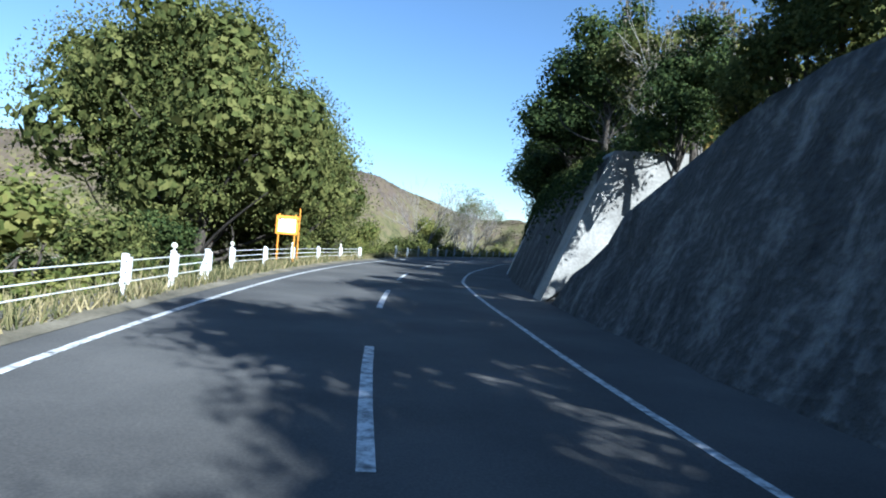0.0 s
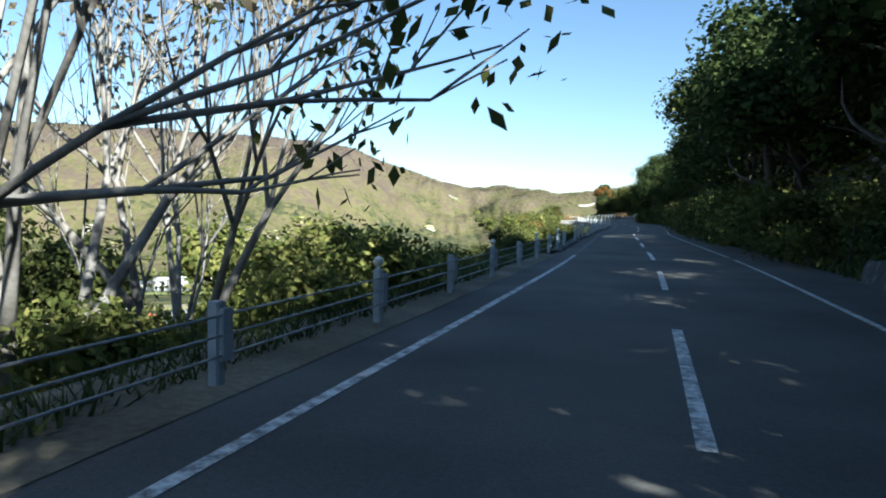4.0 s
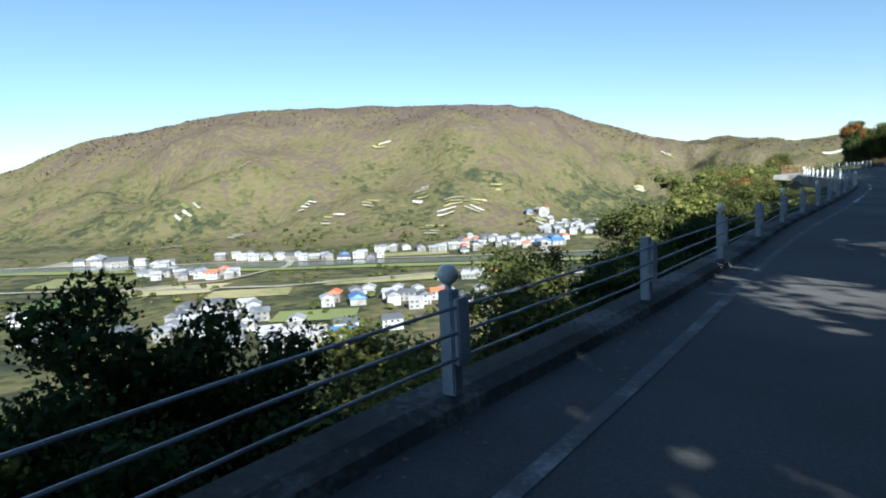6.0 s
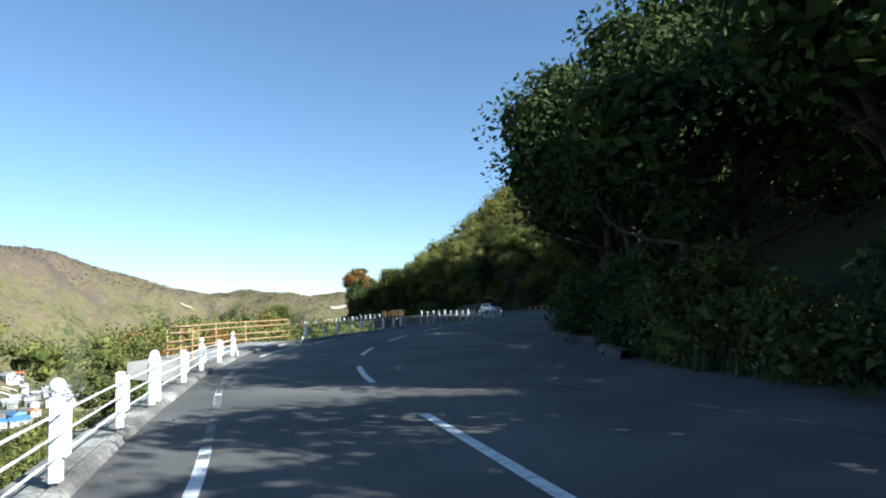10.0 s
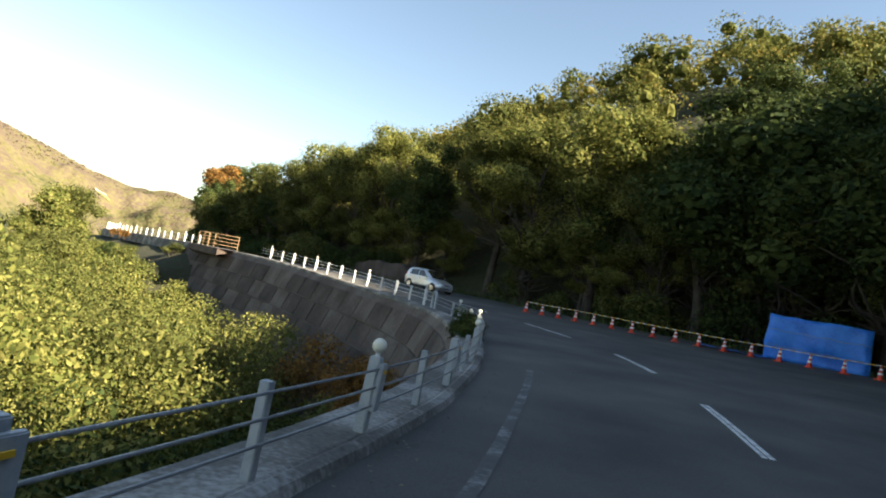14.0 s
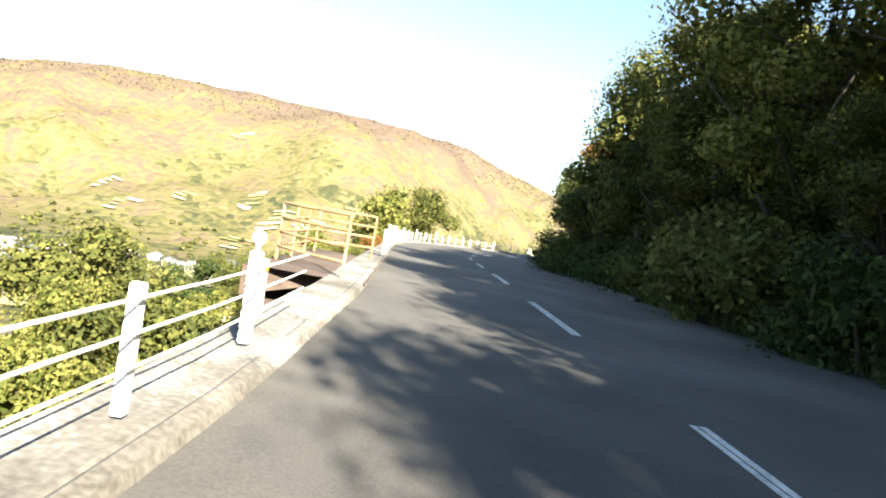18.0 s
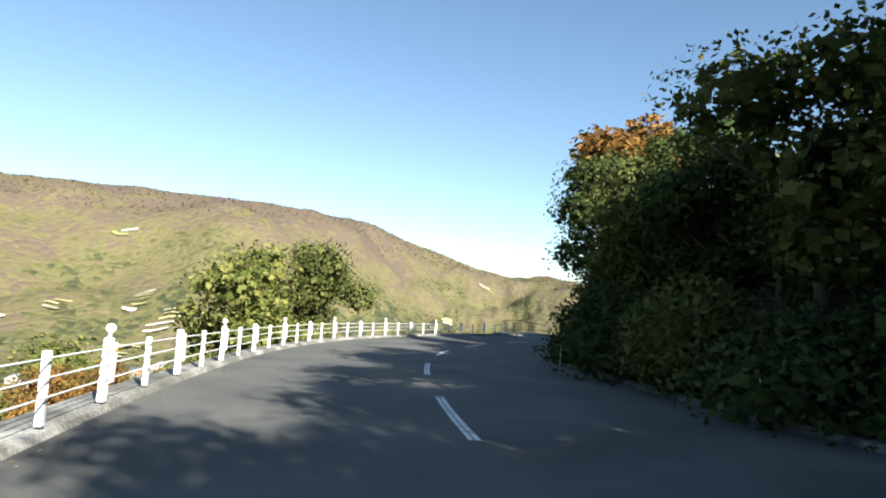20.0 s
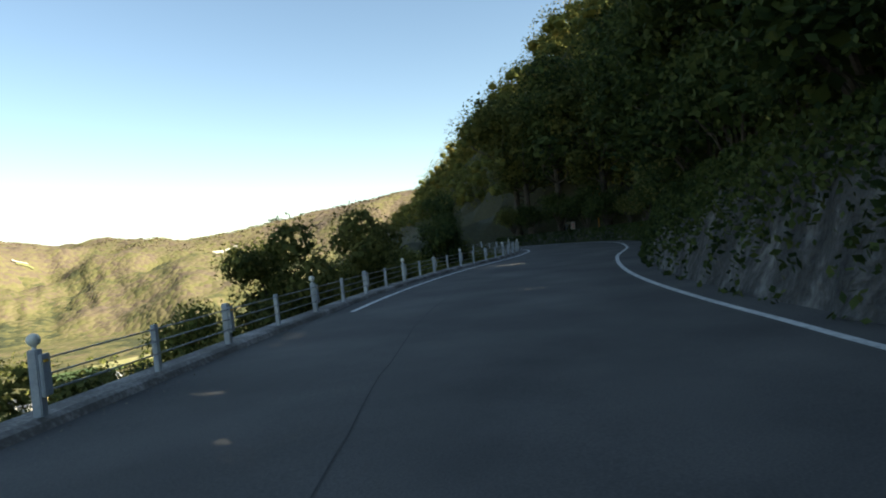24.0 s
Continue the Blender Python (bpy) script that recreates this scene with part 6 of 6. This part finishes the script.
for k, (x, y, z_) in enumerate(spots):
    if cone is None:
        cone = c = empty("traffic_cone")
        child("cone_base", FOOT_ME, c)
        child("cone_shell", CONE_ME, c)
        for b_ in BANDS:
            child("white_band", b_, c)
    else:
        c = copy_thing(cone, Matrix.Identity(4))
    c.matrix_basis = Matrix.Translation((x, y, z_)) @ Matrix.Rotation(rv.uniform(0, 1.5), 4, "Z")
    tagged(c, "red traffic cone with white bands at the lay-by", "traffic cone", group="cones closing the lay-by")
for k, (a_, b_) in enumerate(zip(spots[:-1], spots[1:])):
    a_, b_ = Vector(a_) + Vector((0, 0, 0.66)), Vector(b_) + Vector((0, 0, 0.66))
    bar = empty("cone_bar", Matrix.Translation((a_ + b_) / 2) @ (b_ - a_).to_track_quat("Y", "Z").to_matrix().to_4x4())
    tagged(bar, "striped bar hung between two cones", "barrier bar", group="bars between the cones")
    ln = (b_ - a_).length
    for j in range(6):
        part("stripe", rod_bm(0.018, ln / 6, 8, (0, -ln / 2 + ln * (j + 0.5) / 6, 0), axis="Y"), WHITE if j % 2 else AMBER, bar)


def tarp_heap():
    """A wrapped heap with sagging folds."""
    bm_ = bmesh.new()
    bmesh.ops.create_cube(bm_, size=1, matrix=Matrix.Translation((0, 0, 0.5)))
    bmesh.ops.subdivide_edges(bm_, edges=bm_.edges[:], cuts=11, use_grid_fill=True)
    for v_ in bm_.verts:
        p = v_.co.copy()
        v_.co = Vector((p.x * 4.6, p.y * 2.4, p.z * 2.3))
        n_ = noise.noise_vector(v_.co * 0.9)
        n2 = noise.noise_vector(v_.co * 2.7)
        v_.co += Vector((n_.x * 0.16 + n2.x * 0.06, n_.y * 0.22 + n2.y * 0.08, (n_.z * 0.10 + n2.z * 0.04) * (1 if p.z > 0.1 else 0)))
    for f_ in bm_.faces:
        f_.smooth = True
    return bm_


heap = empty("tarpaulin_heap", Matrix.Translation((100.4, 259.6, float(rp(283.6, 13.5)[2]) + 0.02)) @ Matrix.Rotation(math.atan2(-4.0, 2.0), 4, "Z"))
tagged(heap, "blue tarpaulin sheet wrapped over a tall heap", "tarpaulin")
part("cover", tarp_heap(), TARP, heap)
for z_ in (0.7, 1.5):
    pts = [(-2.72, -1.36, z_), (2.72, -1.36, z_ + 0.05)]
    v, f = tube(np.array([[x_, -1.40 - 0.03 * math.sin(k), z_ + 0.04 * math.sin(k * 2.1)] for k, x_ in enumerate(np.linspace(-2.3, 2.3, 12))]), 0.012, 5)
    child("rope", np_mesh("rope", v, f, CABLE), heap, "thin tie rope")
bm = bmesh.new()
bmesh.ops.create_grid(bm, x_segments=16, y_segments=8, size=0.5, matrix=Matrix.Diagonal((3.4, 1.1, 1, 1)))
for v_ in bm.verts:
    v_.co.z = 0.07 + 0.09 * noise.noise(v_.co * 2.2)
    v_.co.x += 0.15 * noise.noise(v_.co * 3 + Vector((5, 0, 0)))
sheet = empty("tarpaulin_sheet", Matrix.Translation((97.5, 262.4, float(rp(285.5, 11.5)[2]) + 0.02)) @ Matrix.Rotation(math.atan2(-4.0, 2.0), 4, "Z"))
tagged(sheet, "crumpled blue tarpaulin lying on the asphalt", "tarpaulin")
part("sheet", bm, TARP, sheet)

# ---- roadside sign, delineators, mirror, boards ----
sign = empty("warning_sign", at_road(26.6, -5.3, 0.0, 8))
tagged(sign, "orange-framed white notice board on posts by the fence", "sign")
for x_ in (-0.34, 0.34):
    part("post", rod_bm(0.03, 2.1, 10, (x_, 0.05, 1.05)), ORANGE, sign)
part("board", box_bm(0.92, 0.03, 0.80, 0.008, (0, 0, 1.62)), ORANGE, sign, "orange board")
part("panel", box_bm(0.72, 0.012, 0.56, 0.004, (0, -0.02, 1.60)), WHITE, sign, "white panel")
for k, (w_, z_) in enumerate(((0.54, 1.78), (0.60, 1.66), (0.46, 1.54), (0.56, 1.42))):
    part("text_bar", box_bm(w_, 0.008, 0.055, 0, (0, -0.03, z_)), GREYBAR, sign)
part("flag_pole", rod_bm(0.022, 2.4, 8, (0.50, 0.08, 1.2)), ORANGE, sign, "orange pole")


def delineator(u, d, height, label, top):
    root = empty("delineator_post", at_road(u, d))
    tagged(root, label, "delineator", group="delineator posts")
    part("pole", rod_bm(0.03, height, 12, (0, 0, height / 2)), WHITEPOST, root)
    part("reflector", rod_bm(0.045, 0.12, 12, (0, 0, height + 0.06)), top, root)
    part("foot", rod_bm(0.07, 0.03, 12, (0, 0, 0.015)), RUBBER, root)


delineator(364.0, 5.1, 0.78, "white roadside pole with an orange reflector top", ORANGE)
delineator(349.5, 6.6, 0.95, "grey roadside pole with a dark top", STEEL)
delineator(411.0, 6.0, 0.80, "white roadside pole below the wall", WHITE)
delineator(205.5, 7.6, 0.70, "pale roadside pole on the edging", WHITEPOST)
for k, (u, d, w_, h_) in enumerate(((461, 8.4, 0.5, 0.9), (462.5, 9.6, 1.5, 1.0), (463.5, 11.4, 1.2, 1.0))):
    root = empty("notice_board", at_road(u, d, 0.0, -6))
    tagged(root, "white board on short posts beside the far bend", "notice board", group="boards at the far bend")
    for x_ in (-w_ * 0.4, w_ * 0.4):
        part("post", rod_bm(0.03, 1.6, 8, (x_, 0.04, 0.8)), STEEL, root)
    part("board", box_bm(w_, 0.03, h_, 0.006, (0, 0, 1.6)), WHITE, root)
    for j in range(2):
        part("text_bar", box_bm(w_ * 0.6, 0.008, 0.07, 0, (0, -0.02, 1.75 - 0.3 * j)), TARP if k else CONERED, root)
mirror = empty("traffic_mirror", at_road(457.5, 8.2, 0.0, 10))
tagged(mirror, "round traffic mirror on a tall orange pole", "traffic mirror")
part("pole", rod_bm(0.045, 4.6, 12, (0, 0.08, 2.3)), ORANGE, mirror)
part("rim", rod_bm(0.44, 0.07, 28, (0, 0, 4.5), axis="Y"), ORANGE, mirror, "orange rim")
bm = bmesh.new()
bmesh.ops.create_uvsphere(bm, u_segments=24, v_segments=10, radius=1, matrix=Matrix.Translation((0, -0.02, 4.5)) @ Matrix.Diagonal((0.40, 0.07, 0.40, 1)))
for f_ in bm.faces:
    f_.smooth = True
part("glass", bm, CHROME, mirror, "convex mirror glass")
part("hood", box_bm(0.70, 0.20, 0.03, 0.01, (0, -0.08, 4.98)), ORANGE, mirror)

# leafy weeds pushing through the fence on the bend
for u, d_, h in ((274.0, -4.9, 1.0), (274.9, -5.0, 1.2), (275.8, -5.1, 1.0), (273.3, -5.0, 0.7)):
    x, y, zr = rp(u, d_)
    plant("bush1" if u > 276 else "bush0", x, y, h, "growing through the fence", width=0.8, z=float(zr) - 0.1)
# reddish bushes below the fence and on the cove side
for u, d_, h, z_ in ((262.6, -5.3, 1.0, -0.6), (264.2, -5.5, 0.9, -0.7), (347.0, -6.2, 1.0, -0.5), (349.4, -6.5, 0.9, -0.5), (344.4, -6.3, 0.9, -0.5), (222, -9.5, 1.8, -0.9)):
    x, y, zr = rp(u, d_)
    plant("bush4", x, y, h, "below the fence", z=float(zr) + z_)
